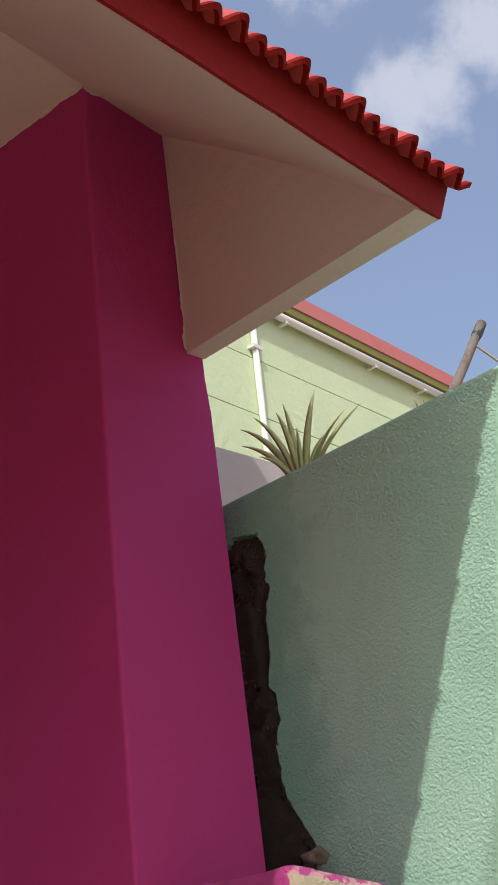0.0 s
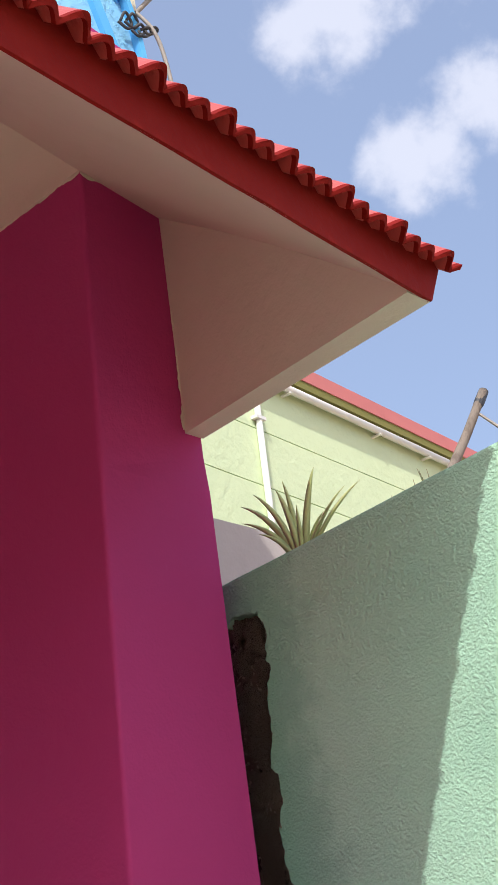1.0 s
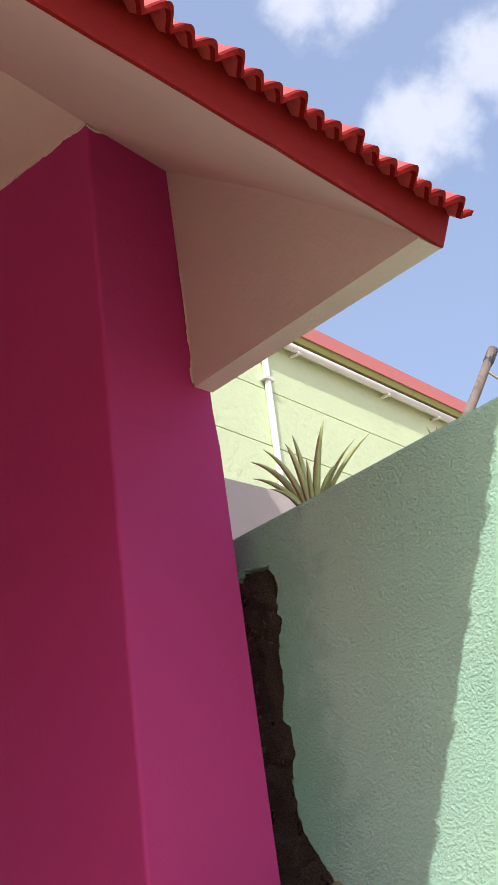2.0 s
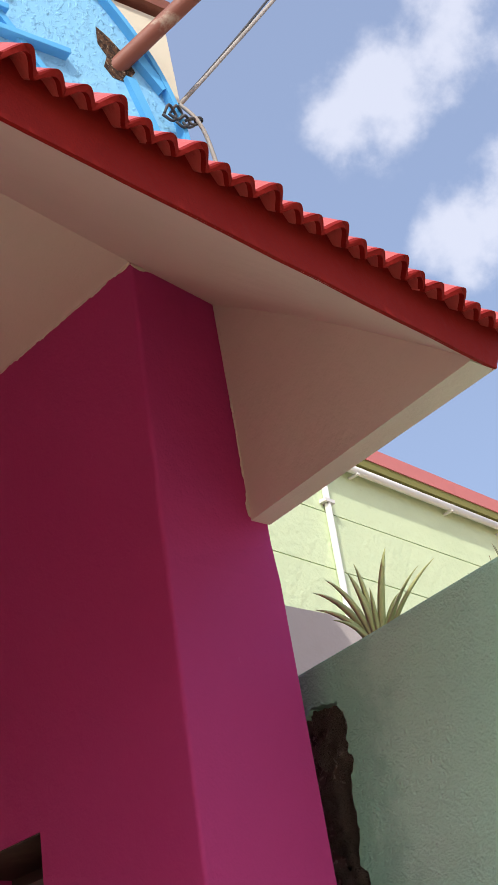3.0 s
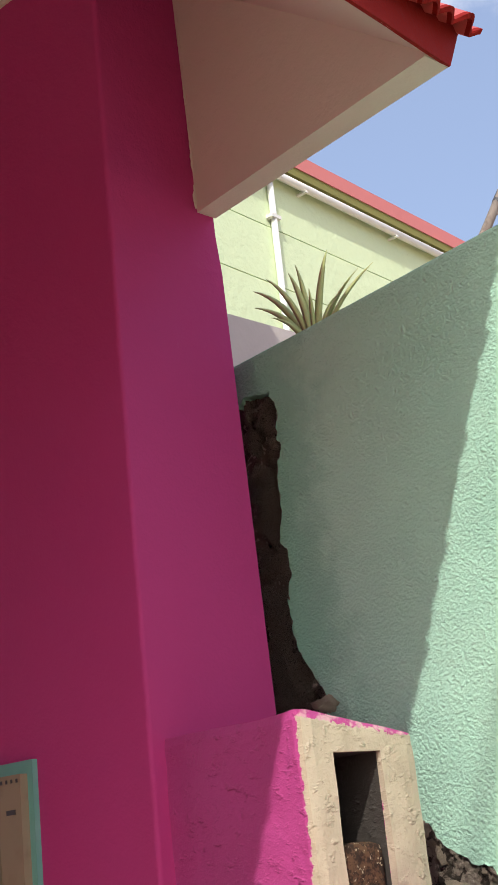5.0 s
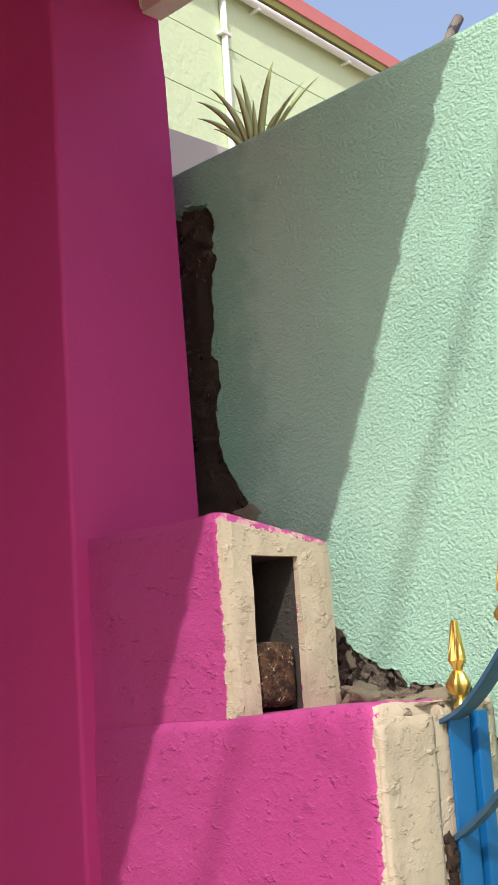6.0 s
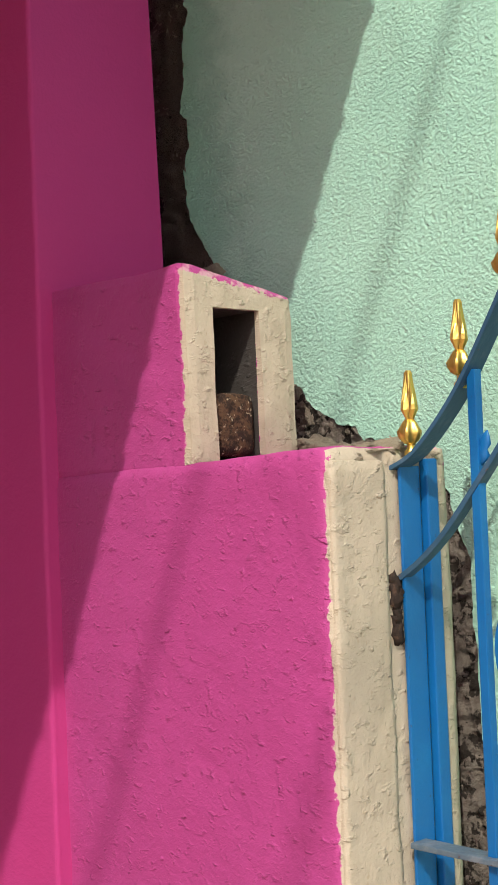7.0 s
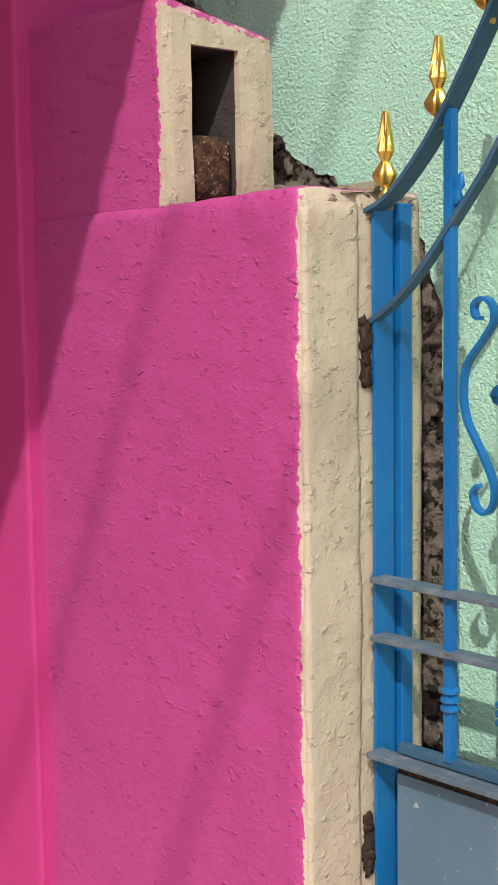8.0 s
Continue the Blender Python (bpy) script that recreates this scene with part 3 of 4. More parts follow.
zs = [0.0] + zs + [GTOP - 0.004, GTOP]
verts, faces, index = [], [], {}


def sheet_vert(i, k, layer):
    key = (i, k, layer)
    if key not in index:
        x, z = xs[i], zs[k]
        y = GY + 0.004 * noise.noise((x * 4, z * 4, 0)) + (0.012 if k == len(zs) - 1 else 0.003 if k == len(zs) - 2 else 0)
        if layer:
            y = GY + (0.18 if k == len(zs) - 1 else 0.048)
        index[key] = len(verts)
        if 0 < k < len(zs) - 3 and x < 0.33:
            x, z = x + 0.0055 * noise.noise((x * 80, z * 90, 3)), z + 0.0055 * noise.noise((x * 80, z * 90, 8))
        verts.append((x, y, z))
    return index[key]


solid = {(i, k) for i in range(len(xs) - 1) for k in range(len(zs) - 1) if not bared((xs[i] + xs[i + 1]) / 2, (zs[k] + zs[k + 1]) / 2)}
for i, k in solid:
    faces.append([sheet_vert(a, b, 0) for a, b in ((i, k), (i + 1, k), (i + 1, k + 1), (i, k + 1))])
    for di, dk, e in ((-1, 0, ((i, k + 1), (i, k))), (1, 0, ((i + 1, k), (i + 1, k + 1))), (0, -1, ((i, k), (i + 1, k))), (0, 1, ((i + 1, k + 1), (i, k + 1)))):
        if (i + di, k + dk) not in solid:
            a, b = e
            faces.append([sheet_vert(*a, 0), sheet_vert(*a, 1), sheet_vert(*b, 1), sheet_vert(*b, 0)])
rim_next = collections.defaultdict(set)
for i, k in solid:
    for di, dk, a, b in ((-1, 0, (i, k + 1), (i, k)), (1, 0, (i + 1, k), (i + 1, k + 1)), (0, -1, (i, k), (i + 1, k)), (0, 1, (i + 1, k + 1), (i, k + 1))):
        if (i + di, k + dk) not in solid and 0 < k + dk < len(zs) - 2 and 0 <= i + di < len(xs) - 1:
            rim_next[a].add(b)
            rim_next[b].add(a)
for sweep in range(2):
    eased = {}
    for key, others in rim_next.items():
        p = Vector(verts[index[(*key, 0)]])
        mid = sum((Vector(verts[index[(*o, 0)]]) for o in others), Vector()) / len(others)
        eased[key] = p.lerp(mid, 0.5)
    for key, p in eased.items():
        for layer in (0, 1):
            if (*key, layer) in index:
                v = verts[index[(*key, layer)]]
                verts[index[(*key, layer)]] = (p.x, v[1], p.z)
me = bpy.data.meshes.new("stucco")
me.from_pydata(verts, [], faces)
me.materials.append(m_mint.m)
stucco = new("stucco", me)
stucco.parent = boundary
tagged(stucco, "mint green rough stucco with ragged broken edges")

hair = smooth_line([(-0.380, GY + 0.001, 2.507), (-0.359, GY + 0.001, 2.462), (-0.346, GY + 0.001, 2.416)], 6)
part("crack", tube([p + Vector((0.002 * noise.noise(p * 60), 0, 0)) for p in hair], 0.0011, 5), m_stone, boundary, "hairline crack in the stucco")

# craggy aggregate face in the sunlit break
def bed_y(x, z):
    q = Vector((x, 0.3, z))
    return GY + 0.006 - 0.009 * noise.noise(q * 22) - 0.009 * noise.noise(q * 55) - 0.007 * abs(noise.noise(q * 120)) - 0.003 * noise.noise(q * 230)


bed_x, bed_z = steps_between(-0.56, 0.11, 0.0055), steps_between(0.2, 1.74, 0.0055)
verts, faces, index = [], [], {}
for i in range(len(bed_x) - 1):
    for k in range(len(bed_z) - 1):
        x, z = bed_x[i], bed_z[k]
        if not any(bared(x + a, z + b) for a, b in ((0, 0), (0.02, 0), (-0.02, 0), (0, 0.02), (0, -0.02))):
            continue
        quad = []
        for a, b in ((i, k), (i + 1, k), (i + 1, k + 1), (i, k + 1)):
            if (a, b) not in index:
                index[a, b] = len(verts)
                y = bed_y(bed_x[a], bed_z[b])
                verts.append((bed_x[a], y if bared(bed_x[a], bed_z[b]) else max(y, GY + 0.016), bed_z[b]))
            quad.append(index[a, b])
        faces.append(quad)
me = bpy.data.meshes.new("aggregate_face")
me.from_pydata(verts, [], faces)
me.materials.append(m_grit.m)
bed = new("aggregate_face", me)
bed.parent = boundary
tagged(bed, "pale gritty aggregate under the broken stucco")

# stones that show where the stucco is gone
stone_meshes = [mesh("stone", lump(s, 0.5), m_stone, False) for s in range(7)]
mortar_meshes = [mesh("mortar_lump", lump(s + 20, 0.45), m_mortar, True) for s in range(4)]
rnd = random.Random(5)


def scatter(x0, x1, z0, z1, count, small, big, meshes, name, depth=0.034):
    made = 0
    while made < count:
        x, z = rnd.uniform(x0, x1), rnd.uniform(z0, z1)
        if not bared(x, z):
            continue
        s = rnd.uniform(small, big)
        o = new(name, rnd.choice(meshes))
        o.parent = boundary
        o.matrix_basis = Matrix.Translation((x, GY + depth - 0.22 * s, z)) @ pose(0, 0, 0, rnd.uniform(0, 360), rnd.uniform(0, 360), rnd.uniform(0, 360)) @ Matrix.Diagonal((s, s * 0.7, s * rnd.uniform(0.6, 1.1), 1))
        made += 1


scatter(-0.90, -0.60, 1.68, 2.64, 300, 0.014, 0.050, stone_meshes, "stone")
grit_meshes = [mesh("stone", lump(s + 40, 0.35), m_grit, True) for s in range(7)]
scatter(-0.14, 0.05, 0.22, 1.40, 110, 0.010, 0.030, grit_meshes, "stone", 0.016)
scatter(-0.50, -0.10, 1.40, 1.62, 16, 0.015, 0.040, mortar_meshes, "mortar_lump", 0.016)
# broken mortar lying on the walls
for x, y, z, s, flat, plaster in ((-0.640, 0.335, 1.872, 0.045, 0.7, 0), (-0.60, 0.285, 1.83, 0.05, 0.5, 0), (-0.035, 0.075, 1.462, 0.085, 0.28, 1), (-0.03, 0.135, 1.464, 0.085, 0.34, 1), (-0.035, 0.195, 1.466, 0.10, 0.38, 1),
                      (-0.02, 0.255, 1.455, 0.08, 0.34, 1), (-0.27, 0.27, 1.475, 0.08, 0.5, 0), (-0.20, 0.28, 1.47, 0.07, 0.5, 0), (-0.31, 0.292, 1.49, 0.06, 0.6, 0), (-0.12, 0.285, 1.468, 0.06, 0.5, 1)):
    o = new("mortar_fragment", mesh("mortar_fragment", lump(x * 50 + s, 0.3, 3), m_crust if plaster else m_mortar, True))
    o.matrix_basis = Matrix.Translation((x - 0.014 * plaster, y, z - 0.001 * plaster)) @ pose(0, 0, 0, 4, 3, x * 900) @ Matrix.Diagonal((s, s * 1.05, s * flat, 1))
    tagged(o, "broken cream plaster crust on the wall top" if plaster else "broken grey mortar fragment on the wall top", "rubble", "mortar fragments")

# ---- blue gate ----
GATE_Y = 0.170
gate = thing("gate", "blue enamelled steel gate with gold spear finials and scrollwork", "gate", (0.02, GATE_Y, 0))


def gp(name, bm, material, label="", parent=None, smooth=False):
    bmesh.ops.translate(bm, vec=(-0.02, -GATE_Y, 0), verts=bm.verts)
    return part(name, bm, material, parent or gate, label, smooth)


G = GATE_Y
gp("post", cuboid((0.006, G - 0.006, 0.05), (0.013, G + 0.043, 1.438), 0.0015), m_blue, "blue flat steel hinge post")
gp("frame_bar", cuboid((0.006, G + 0.050, 0.06), (0.024, G + 0.078, 1.45), 0.003), m_blue)
W = 0.040
arch = smooth_line([(-0.010, G, 1.432), (0.055, G, 1.462), (0.138, G, 1.545), (0.208, G, 1.645), (0.264, G, 1.735), (0.33, G, 1.85), (0.43, G, 1.97), (0.60, G, 2.06), (0.80, G, 2.09)])
gp("arch_bar", ribbon(arch, W, 0.007), m_flat, "blue flat steel arched top bar")
inner_arch = smooth_line([(0.004, G, 1.251), (0.05, G, 1.280), (0.104, G, 1.326), (0.175, G, 1.405), (0.242, G, 1.485), (0.265, G, 1.518), (0.35, G, 1.65), (0.45, G, 1.76), (0.62, G, 1.84), (0.80, G, 1.87)])
gp("inner_arch_bar", ribbon(inner_arch, 0.022, 0.009), m_flat)


def arch_z(x, line):
    for a, b in zip(line, line[1:]):
        if a.x <= x <= b.x:
            return a.z + (b.z - a.z) * (x - a.x) / (b.x - a.x)
    return line[-1].z


for x in (0.172, 0.285, 0.40, 0.52, 0.64, 0.76):
    gp("vertical_bar", cuboid((x - 0.0085, G - 0.0085, 0.52), (x + 0.0085, G + 0.0085, arch_z(x, arch) - 0.003), 0.0015), m_blue)
    for z in (0.612, 0.627, 0.642):
        gp("collar", lathe([(0.010, z - 0.006), (0.0165, z - 0.003), (0.0165, z + 0.003), (0.010, z + 0.006)], (x, G, 0)), m_blue)
for z, h, mt in ((0.808, 0.010, m_dusty), (0.706, 0.010, m_dusty)):
    gp("rail", cuboid((0.013, G - 0.022, z - h / 2), (0.80, G + 0.018, z + h / 2), 0.002), mt, "dusty blue flat steel rail")
gp("lock_rail", cuboid((0.013, G - 0.034, 0.495), (0.80, G + 0.006, 0.505), 0.002), m_dusty, "dusty chipped flat steel rail")
gp("base_rail", cuboid((0.060, G - 0.004, 0.508), (0.80, G + 0.012, 0.526), 0.002), m_flat)
gp("sheet_panel", cuboid((0.052, G + 0.004, 0.06), (0.80, G + 0.008, 0.468)), m_sheet, "grey-blue sheet steel lower panel")
# rust and the rail's shadow put together into one dark strip
gp("rust_shadow_strip", cuboid((0.050, G + 0.008, 0.44), (0.80, G + 0.014, 0.494)), m_corroded, "rusted strip darkened with the shadow of the rail")
gp("end_stile", cuboid((0.78, G - 0.012, 0.06), (0.82, G + 0.016, 2.09), 0.002), m_blue)
# S scrolls
for x0, flip in ((0.285, -1), (0.285, 1), (0.52, -1), (0.52, 1)):
    pts = [(0.052, 0, 1.258), (0.062, 0, 1.262), (0.064, 0, 1.280), (0.048, 0, 1.290), (0.030, 0, 1.280), (0.026, 0, 1.255), (0.046, 0, 1.225),
           (0.078, 0, 1.185), (0.086, 0, 1.140), (0.078, 0, 1.095), (0.046, 0, 1.040), (0.026, 0, 1.000), (0.024, 0, 0.970), (0.038, 0, 0.948), (0.058, 0, 0.955), (0.066, 0, 0.978), (0.054, 0, 0.992)]
    line = smooth_line([(x0 + flip * p[0], G, p[2]) for p in pts], 6)
    gp("scroll", ribbon(line, 0.016, 0.006), m_blue)
    gp("rosette", lathe([(0.002, -0.020), (0.015, -0.012), (0.020, 0.0), (0.015, 0.012), (0.002, 0.020)], (x0, G - 0.012, 1.14)), m_blue)
for x in (0.172, 0.285, 0.40, 0.52):
    z = arch_z(x, inner_arch) + 0.055
    bud = lathe([(0.002, -0.026), (0.010, -0.016), (0.016, -0.004), (0.008, 0.004), (0.013, 0.014), (0.007, 0.026), (0.001, 0.034)], (0, 0, 0), 10)
    bmesh.ops.transform(bud, matrix=Matrix.Translation((x + 0.012, G, z)) @ pose(0, 0, 0, 0, 18) @ Matrix.Diagonal((1, 0.45, 1, 1)), verts=bud.verts)
    gp("leaf_bud", bud, m_blue, "blue cast leaf bud", smooth=True)
# finials
def fluted(profile, centre, depth, lobes, twist=0.0):
    """A turned shape with lobes round it that may twist on the way up."""
    c, z0 = Vector(centre), profile[0][1]
    span = profile[-1][1] - z0
    rings = []
    for r, h in profile:
        lead = twist * (h - z0) / span
        rings.append([c + Vector((r * (1 + depth * math.cos(lobes * (a + lead))) * math.cos(a), r * (1 + depth * math.cos(lobes * (a + lead))) * math.sin(a), h)) for a in (2 * math.pi * k / 20 for k in range(20))])
    return loft(rings)


for x in (0.034, 0.146, 0.245, 0.345, 0.46, 0.60, 0.72):
    z = arch_z(x, arch) + 0.004
    fin = gp("finial", fluted([(0.010, 0), (0.0115, 0.004), (0.0115, 0.009), (0.007, 0.014), (0.006, 0.022)], (x, G, z), 0.0, 0), m_gold, "gold painted cast spear finial", smooth=True)
    gp("petals", fluted([(0.006, 0.021), (0.0125, 0.027), (0.0165, 0.036), (0.0175, 0.043), (0.0135, 0.050), (0.0115, 0.055), (0.007, 0.063)], (x, G, z), 0.30, 5), m_gold, parent=fin, smooth=True)
    gp("spear", fluted([(0.0062, 0.061), (0.0095, 0.068), (0.0145, 0.079), (0.0135, 0.088), (0.0100, 0.106), (0.0070, 0.126), (0.0058, 0.140), (0.0035, 0.145)], (x, G, z), 0.22, 4, 0.9), m_gold, parent=fin)
for o in gate.children_recursive:
    if o.parent != gate:
        o.location = (0, 0, 0)
for z in (1.20, 0.33):
    bm = bmesh.new()
    for k in range(11):
        clod = lump(z * 9 + k, 0.4, 2)
        size = 0.019 + 0.009 * noise.noise((k * 2.3, z, 0))
        bmesh.ops.transform(clod, matrix=Matrix.Translation((0.000 + 0.004 * noise.noise((k, 0, z)), G - 0.016 + 0.007 * noise.noise((0, k * 1.7, z)), z - 0.046 + 0.0092 * k)) @ Matrix.Diagonal((size * 0.9, size * 1.2, size * 1.4, 1)), verts=clod.verts)
        scrap = bpy.data.meshes.new("clod")
        clod.to_mesh(scrap)
        bm.from_mesh(scrap)
        bpy.data.meshes.remove(scrap)
        clod.free()
    gp("hinge", bm, m_corroded, "corroded hinge set in the plaster", smooth=True)

# ---- agave on the boundary wall ----
plant = thing("agave_plant", "spiky grey-green agave growing behind the boundary wall", "plant", (-0.845, 0.625, 2.77))
rnd = random.Random(11)
leaves = [(0.081, 0.0, 0.255, 0.0155), (0.215, 0.02, 0.168, 0.011), (-0.042, 0.0, 0.265, 0.011), (-0.050, -0.02, 0.240, 0.013), (-0.138, -0.02, 0.260, 0.011), (-0.217, 0.0, 0.260, 0.012),
          (-0.195, -0.02, 0.200, 0.011), (0.150, 0.03, 0.180, 0.009), (0.175, -0.03, 0.130, 0.011), (0.145, -0.04, 0.100, 0.009), (0.020, -0.02, 0.170, 0.010), (-0.10, -0.05, 0.130, 0.009), (0.055, 0.04, 0.150, 0.009)]
for dx, dy, dz, wide in leaves:
    tip, bend = Vector((dx, dy, dz)), Vector((dx * 0.35, dy * 0.35, dz * 0.62 + 0.02))
    line = [Vector((dx * 0.04, dy * 0.04, 0)) * (1 - t) ** 2 + bend * 2 * t * (1 - t) + tip * t * t for t in (k / 9 for k in range(10))]
    side = tip.cross(Vector((0.3, -1, 0.2))).normalized()
    rings = []
    for k, p in enumerate(line):
        t = k / 9
        w = wide * (0.65 + 0.9 * t - 1.5 * t * t) if t < 0.95 else 0.0006
        d = (line[min(k + 1, 9)] - line[max(k - 1, 0)]).normalized()
        s = (side - d * side.dot(d)).normalized()
        n = d.cross(s)
        rings.append([p - s * w, p - n * w * 0.35, p + s * w, p + n * w * 0.1])
    part("leaf", loft(rings), m_leaf, plant, smooth=True)

# ---- lime green neighbour house with gutter and downpipe ----
NB = Vector((-3.5, 3.105, 0))
NB_DIR = Vector((-0.2, 1.0, 0)).normalized()
NB_OUT = Vector((1.0, 0.2, 0)).normalized()
EAV = 5.10


def nb(s, out, z):
    return NB + NB_DIR * s + NB_OUT * out + Vector((0, 0, z))


def nb_box(s0, s1, o0, o1, z0, z1):
    return prism([tuple(nb(s, o, 0).xy) for s, o in ((s0, o0), (s1, o0), (s1, o1), (s0, o1))], z0, z1)


lime = thing("neighbour_house", "pale lime green house with coral roof edge and white gutter", "house", tuple(nb(0, 0, 0)))
inv = Matrix.Translation(-lime.location)


def np_(name, bm, material, label="", smooth=False):
    bmesh.ops.transform(bm, matrix=inv, verts=bm.verts)
    return part(name, bm, material, lime, label, smooth)


np_("wall", nb_box(-3, 3.2, -3, 0, 0, EAV + 0.12), m_lime, "pale lime painted plaster wall")
bands = (4.795, 4.46, 4.12, 3.78)
for za, zb in zip((EAV + 0.1,) + tuple(b - 0.007 for b in bands), bands + (3.0,)):
    np_("wall_panel", nb_box(-3, 3.19, 0.0, 0.012, zb, za), m_lime)
np_("roof_edge", nb_box(-3, 3.6, -0.4, 0.085, EAV + 0.085, EAV + 0.175), m_coral, "coral painted roof edge")
np_("eave_soffit", nb_box(-3, 3.55, -0.3, 0.078, EAV + 0.035, EAV + 0.085), m_olive, "olive painted eave underside")
gut = []
for s in (-2.9, 3.3):
    c = nb(s, 0.062, EAV - 0.002)
    gut.append([c + NB_OUT * (0.021 * math.cos(a)) + Vector((0, 0, 0.024 * math.sin(a))) for a in (2 * math.pi * k / 12 for k in range(12))])
np_("gutter", loft(gut), m_white, "white half-round rain gutter", True)
for s in (0.02, 0.9, 1.45):
    np_("gutter_bracket", nb_box(s - 0.010, s + 0.010, 0.012, 0.080, EAV - 0.036, EAV - 0.026), m_white)
np_("downpipe", tube([tuple(nb(-0.25, 0.034, 5.05)), tuple(nb(-0.25, 0.034, 3.0))], 0.018), m_white, "white plastic downpipe", True)
np_("pipe_clip", nb_box(-0.29, -0.21, 0.0, 0.055, 4.835, 4.855), m_white)
np_("pipe_clip", nb_box(-0.29, -0.21, 0.0, 0.055, 3.955, 3.975), m_white)

# ---- pale parapet in front of it ----
bm = prism([(-2.62, 1.45), (-2.48, 1.45), (-2.56, 2.25), (-2.70, 2.25)], 2.0, 3.73)
tagged(part("wall_parapet", bm, m_lav), "pale grey painted stair parapet", "wall", kind="structure")

# ---- weathered pole with a stay wire ----
POLE_T, POLE_B = (-2.33, 3.41, 4.62), (-2.33, 2.765, 3.705)
pole = thing("wooden_pole", "grey weathered wooden pole with a capped top", "pole", POLE_B)
d = Vector(POLE_T) - Vector(POLE_B)
part("shaft", tube([tuple(d * t + Vector((0.012 * math.sin(t * 7), 0.01 * math.cos(t * 9), 0))) for t in (k / 14 for k in range(15))], [0.026 - 0.004 * k / 14 for k in range(15)], 12), m_wood, pole, smooth=True)
part("end_cap", tube([tuple(d * 0.90), tuple(d * 0.92), tuple(d * 1.005)], [0.024, 0.027, 0.026], 12), m_cable, pole, "dark cap")
part("stay_wire", tube([tuple(d * 0.86), tuple(d * 0.86 + Vector((0.22, 0.26, -0.34)))], 0.008, 6), m_grey_cable, pole)
bm = bmesh.new()
rnd = random.Random(3)
for k in range(46):
    b = Vector((rnd.uniform(-0.12, 0.20), rnd.uniform(-0.06, 0.30), 0.12))
    t = b + Vector((rnd.uniform(-0.05, 0.05), rnd.uniform(-0.05, 0.05), rnd.uniform(0.10, 0.22)))
    tube([tuple(b + Vector(POLE_B)), tuple((b + t) / 2 + Vector(POLE_B) + Vector((0.01, 0, 0.02))), tuple(t + Vector(POLE_B))], [0.004, 0.003, 0.001], 4, bm)
tagged(part("dry_grass", bm, m_straw), "dry grass tufts on the far wall", "grass", kind="stuff")

# ---- sky blue upper storey behind the canopy ----
BX = -2.2


def set_back(p):
    """From the storey's own drawing at full depth to its place on the porch roof."""
    return Vector((1.465, -1.555, 1.68)).lerp(Vector(p), 0.75)


blue = thing("blue_house", "sky blue upper storey with ivory gable strip and rusty beam", "house", tuple(set_back((BX, 0.5, 4.56))))


def bp(name, bm, material, label="", smooth=False):
    for v in bm.verts:
        v.co = set_back(v.co) - blue.location
    return part(name, bm, material, blue, label, smooth)


def slab_yz(outline, x0, x1):
    bm = bmesh.new()
    return loft([[Vector((x, y, z)) for y, z in outline] for x in (x0, x1)], bm=bm)


bp("wall", slab_yz([(-2.5, 4.56), (1.40, 4.56), (1.385, 5.4), (1.37, 5.84), (1.335, 6.55), (-2.5, 6.60)], BX - 2.0, BX - 0.03), m_ivory, "ivory painted gable wall")
arc = smooth_line([(0.40, 6.80, 0), (0.881, 6.545, 0), (1.00, 6.43, 0), (1.123, 6.267, 0), (1.23, 6.07, 0), (1.305, 5.82, 0), (1.345, 5.4, 0), (1.35, 4.6, 0)])
bp("blue_face", slab_yz([(-2.5, 4.56)] + [(1.35, 4.56)] + [(p.x, p.y) for p in arc[::-1] if p.y < 6.60] + [(0.78, 6.60), (-2.5, 6.60)], BX - 0.03, BX), m_azure, "sky blue rough plaster face")
bp("arch_moulding", ribbon([(BX + 0.02, p.x, p.y) for p in arc if p.y < 6.64], 0.05, 0.026, (1, 0, 0)), m_deep, "deeper blue arched plaster moulding")
bp("eave", slab_yz([(-2.5, 6.63), (1.36, 6.585), (1.36, 6.645), (-2.5, 6.69)], BX - 2.0, BX + 0.01), m_rust, "rusty brown painted eave")
for y0, y1, z in ((-0.4, 0.477, 6.193), (0.40, 0.758, 6.065)):
    bp("ledge", cuboid((BX - 0.01, y0, z - 0.058), (BX + 0.05, y1, z - 0.028), 0.004), m_deep, "blue plaster ledge")
bp("ledge_leg", slab_yz([(0.40, 6.15), (0.44, 6.15), (0.68, 5.85), (0.64, 5.85)], BX, BX + 0.03), m_deep)
bp("corner_ledge", slab_yz([(1.13, 6.19), (1.25, 6.03), (1.22, 6.00), (1.10, 6.14)], BX, BX + 0.04), m_deep)
bp("corner_ledge", slab_yz([(1.04, 6.02), (1.09, 6.02), (1.24, 5.60), (1.19, 5.60)], BX, BX + 0.03), m_deep)
bp("wedge", slab_yz([(0.44, 6.32), (0.50, 6.31), (0.475, 6.27)], BX, BX + 0.03), m_deep)
bp("broken_hole", slab_yz([(0.93, 6.29), (0.99, 6.25), (1.06, 6.18), (1.11, 6.09), (1.06, 6.01), (0.99, 6.01), (0.95, 6.06), (0.97, 6.13), (0.93, 6.19)], BX, BX + 0.004), m_brick, "broken plaster showing brown brick")
BEAM_DIR = Vector((-1.0, 2.13, 7.37)) - Vector((-2.2, 1.04, 6.12))
beam = tube([tuple(Vector((BX - 0.1, 0.95, 6.015)) + BEAM_DIR * t) for t in (0, 0.05, 0.3, 0.6, 1.0)], 0.042, 12)
bp("beam", beam, m_rust, "rusty brown tubular beam with peeling paint", True)

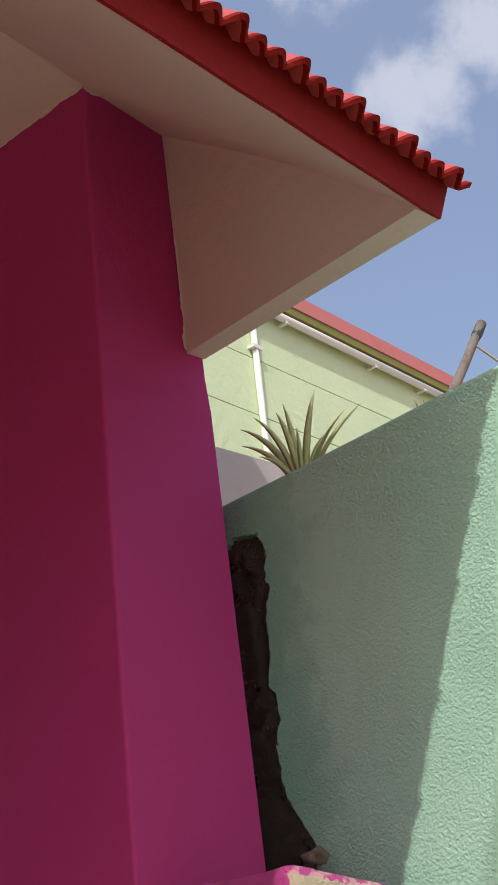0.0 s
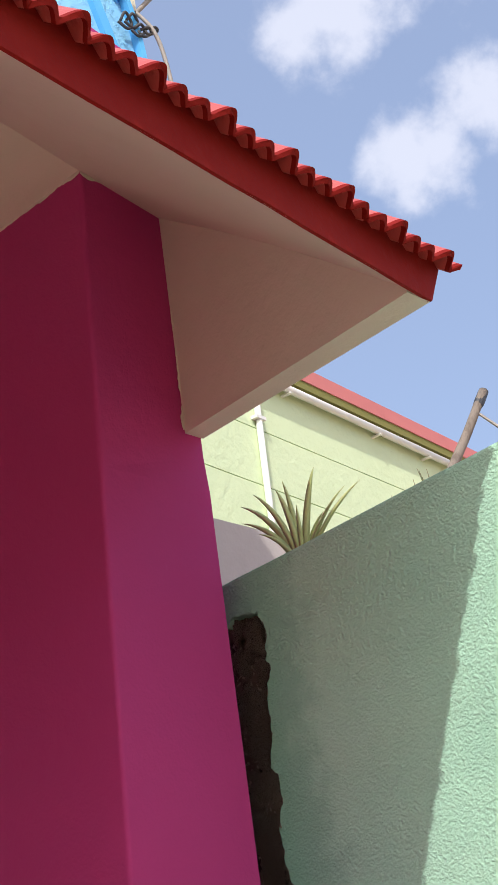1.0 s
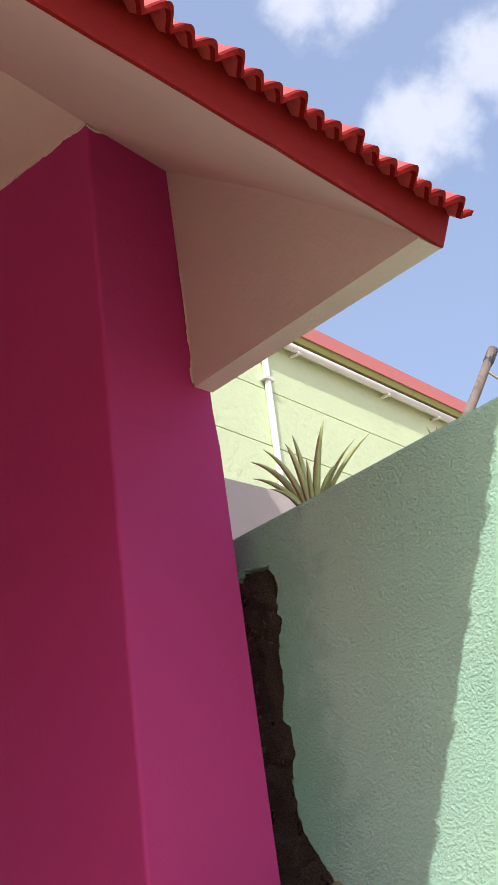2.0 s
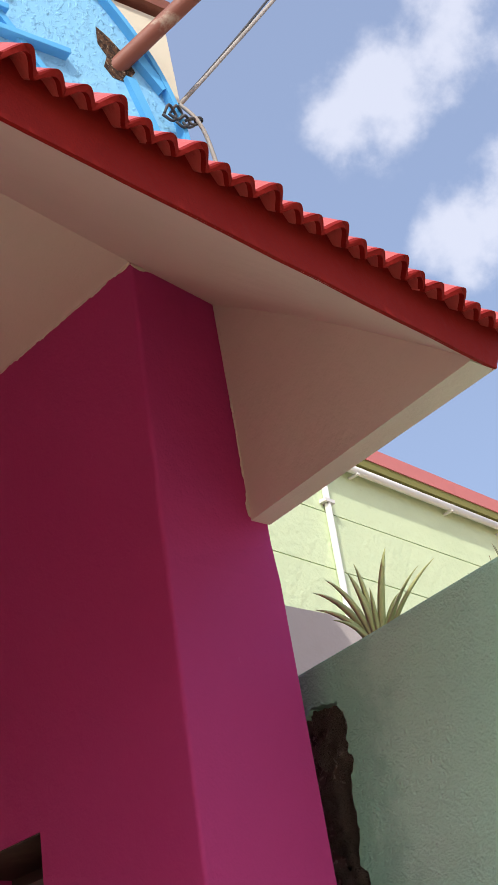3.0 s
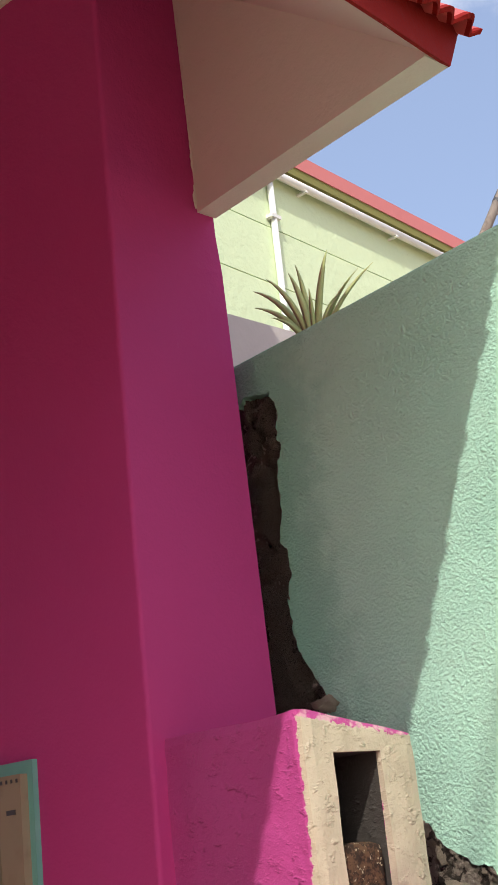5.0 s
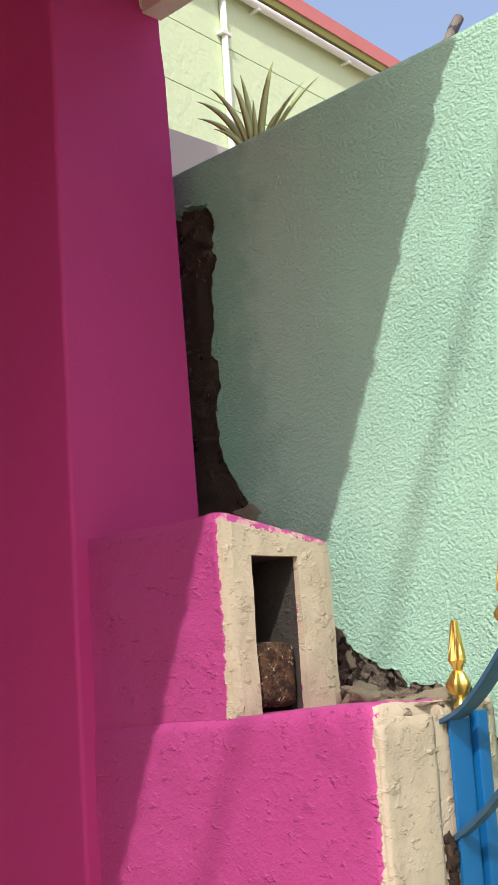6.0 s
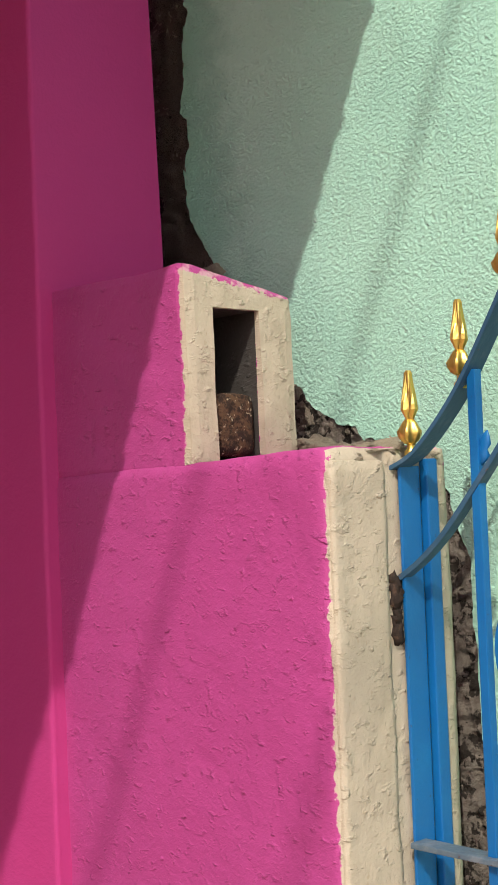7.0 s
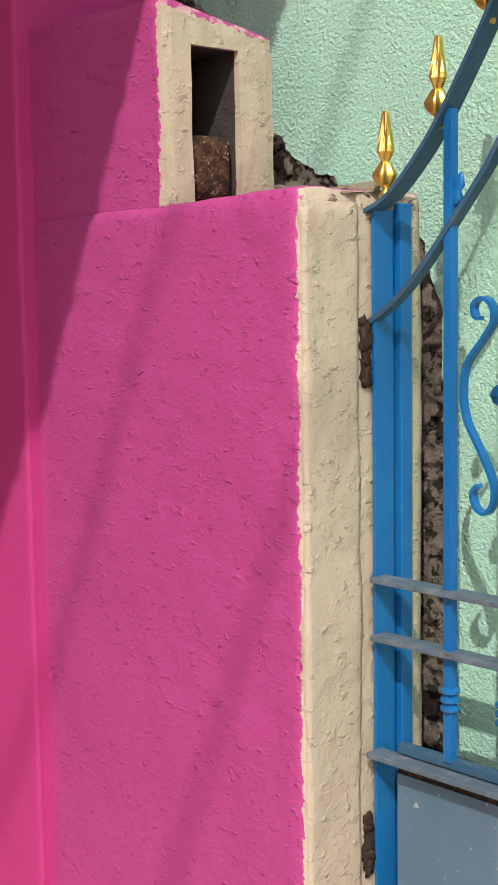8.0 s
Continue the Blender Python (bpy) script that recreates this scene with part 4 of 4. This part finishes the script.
# ---- service cables ----
def cable(name, a, b, sag, r, material, label):
    a, b = Vector(a), Vector(b)
    line = [a.lerp(b, t) - Vector((0, 0, sag * 4 * t * (1 - t))) for t in (k / 20 for k in range(21))]
    return tagged(part(name, tube(line, r, 6), material, None, smooth=True), label, "cable", "service cables")


ANCHOR = set_back((BX + 0.03, 1.31, 5.96))
cable("service_cable", ANCHOR, set_back((-2.23, 3.25, 8.79)), 0.02, 0.008, m_grey_cable, "grey twisted service cable tied to the blue wall")
cable("service_cable", ANCHOR + Vector((0, -0.015, -0.015)), set_back((-2.23, 3.09, 8.73)), 0.045, 0.005, m_cable, "dark thin service cable tied to the blue wall")
# unseen pole and overhead cables, there for the soft shadow bands on the walls
PX, PY, PZ = 4.1, -9.0, 6.30
mast = thing("utility_pole", "unseen grey wooden pole with a crossarm, added to hold the overhead cables", "pole", (PX, PY, 0))
part("shaft", tube([(0, 0, 0), (0, 0, 2), (0, 0, 4.5), (0, 0, 6.55)], [0.12, 0.11, 0.09, 0.08], 14), m_wood, mast, smooth=True)
part("crossarm", cuboid((-0.60, 0.07, PZ - 0.09), (0.60, 0.16, PZ - 0.004), 0.006), m_wood, mast)
for x, veer in ((3.716, -0.204), (4.437, -0.25)):
    cable("overhead_cable", (x, PY + 0.115, PZ), (x + 14 * veer, PY + 14.1, PZ), 0.05, 0.010, m_cable, "dark overhead service cable crossing above the yard")
knot = thing("cable_bundle", "knotted dark cable bundle on the blue wall", "cable", tuple(ANCHOR))
for k in range(5):
    c = Vector((0.008, -0.075 + 0.026 * k, -0.075 + 0.015 * math.sin(k * 2)))
    part("cable_loop", tube(smooth_line([tuple(c), tuple(c + Vector((0.015, 0.012 + 0.004 * k, 0.030 - 0.006 * k))), tuple(c + Vector((0, 0.045, 0.008))), tuple(c + Vector((0.008, 0.022 - 0.005 * k, -0.030))), tuple(c + Vector((0.004, -0.012, -0.012)))], 5), 0.0055, 6), m_cable, knot, smooth=True)
drop = smooth_line([tuple(ANCHOR), tuple(ANCHOR + Vector((0.022, 0.045, -0.068))), tuple(ANCHOR + Vector((0.022, 0.083, -0.165))), tuple(ANCHOR + Vector((0.015, 0.12, -0.375))), tuple(ANCHOR + Vector((0.015, 0.15, -0.8)))])
tagged(part("drop_cable", tube(drop, 0.0075, 6), m_grey_cable, smooth=True), "grey drop cable running down the corner", "cable")

# ---- switch board and things in the niche on face A ----
BU0, BU1, BZ0, BZ1 = 0.36, 0.66, 1.50, 1.832
board = thing("meter_board", "teal framed switch board with cream fuse carriers on the magenta wall", "switch board", tuple(on_a((BU0 + BU1) / 2, 0, BZ0)))
binv = Matrix.Translation(-board.location)


def mp(name, u0, u1, d0, d1, z0, z1, material, label=""):
    bm = a_box(bmesh.new(), u0, u1, d0, d1, z0, z1)
    bmesh.ops.transform(bm, matrix=binv, verts=bm.verts)
    return part(name, bm, material, board, label)


mp("back_board", BU0, BU1, -0.014, 0.0, BZ0, BZ1, m_teal, "teal painted wooden board")
for k in range(3):
    u = BU0 + 0.018 + k * 0.085
    mp("fuse_carrier", u, u + 0.078, -0.034, -0.014, BZ0 + 0.03, BZ1 - 0.028, m_bake, "aged cream fuse carrier")
    for j in range(4):
        mp("slot", u + 0.008 + j * 0.018, u + 0.013 + j * 0.018, -0.036, -0.034, BZ1 - 0.045, BZ1 - 0.037, m_cable)
    mp("slot", u + 0.02, u + 0.05, -0.036, -0.034, BZ1 - 0.11, BZ1 - 0.10, m_cable)

meter = thing("electric_meter", "dusty old electric meter in the dark wall niche", "meter", tuple(on_a(NU0 + 0.06, 0.12, NZ0)))
minv = Matrix.Translation(-meter.location)
for name, u0, u1, d0, d1, z0, z1, mt in (("case", 0.556, 0.752, 0.050, 0.190, 2.130, 2.372, m_case), ("cover", 0.566, 0.742, 0.036, 0.050, 2.180, 2.352, m_case), ("terminal_box", 0.570, 0.738, 0.040, 0.120, NZ0, 2.130, m_case),
                                        ("window", 0.640, 0.715, 0.032, 0.036, 2.290, 2.318, m_cable), ("seal", 0.610, 0.624, 0.030, 0.036, 2.255, 2.325, m_cable), ("seal", 0.634, 0.648, 0.030, 0.036, 2.315, 2.340, m_cable),
                                        ("knob", 0.625, 0.645, 0.026, 0.036, 2.262, 2.285, m_white), ("screw", 0.572, 0.584, 0.030, 0.036, 2.270, 2.300, m_cable)):
    bm = a_box(bmesh.new(), u0, u1, d0, d1, z0, z1)
    bmesh.ops.transform(bm, matrix=minv, verts=bm.verts)
    part(name, bm, mt, meter)
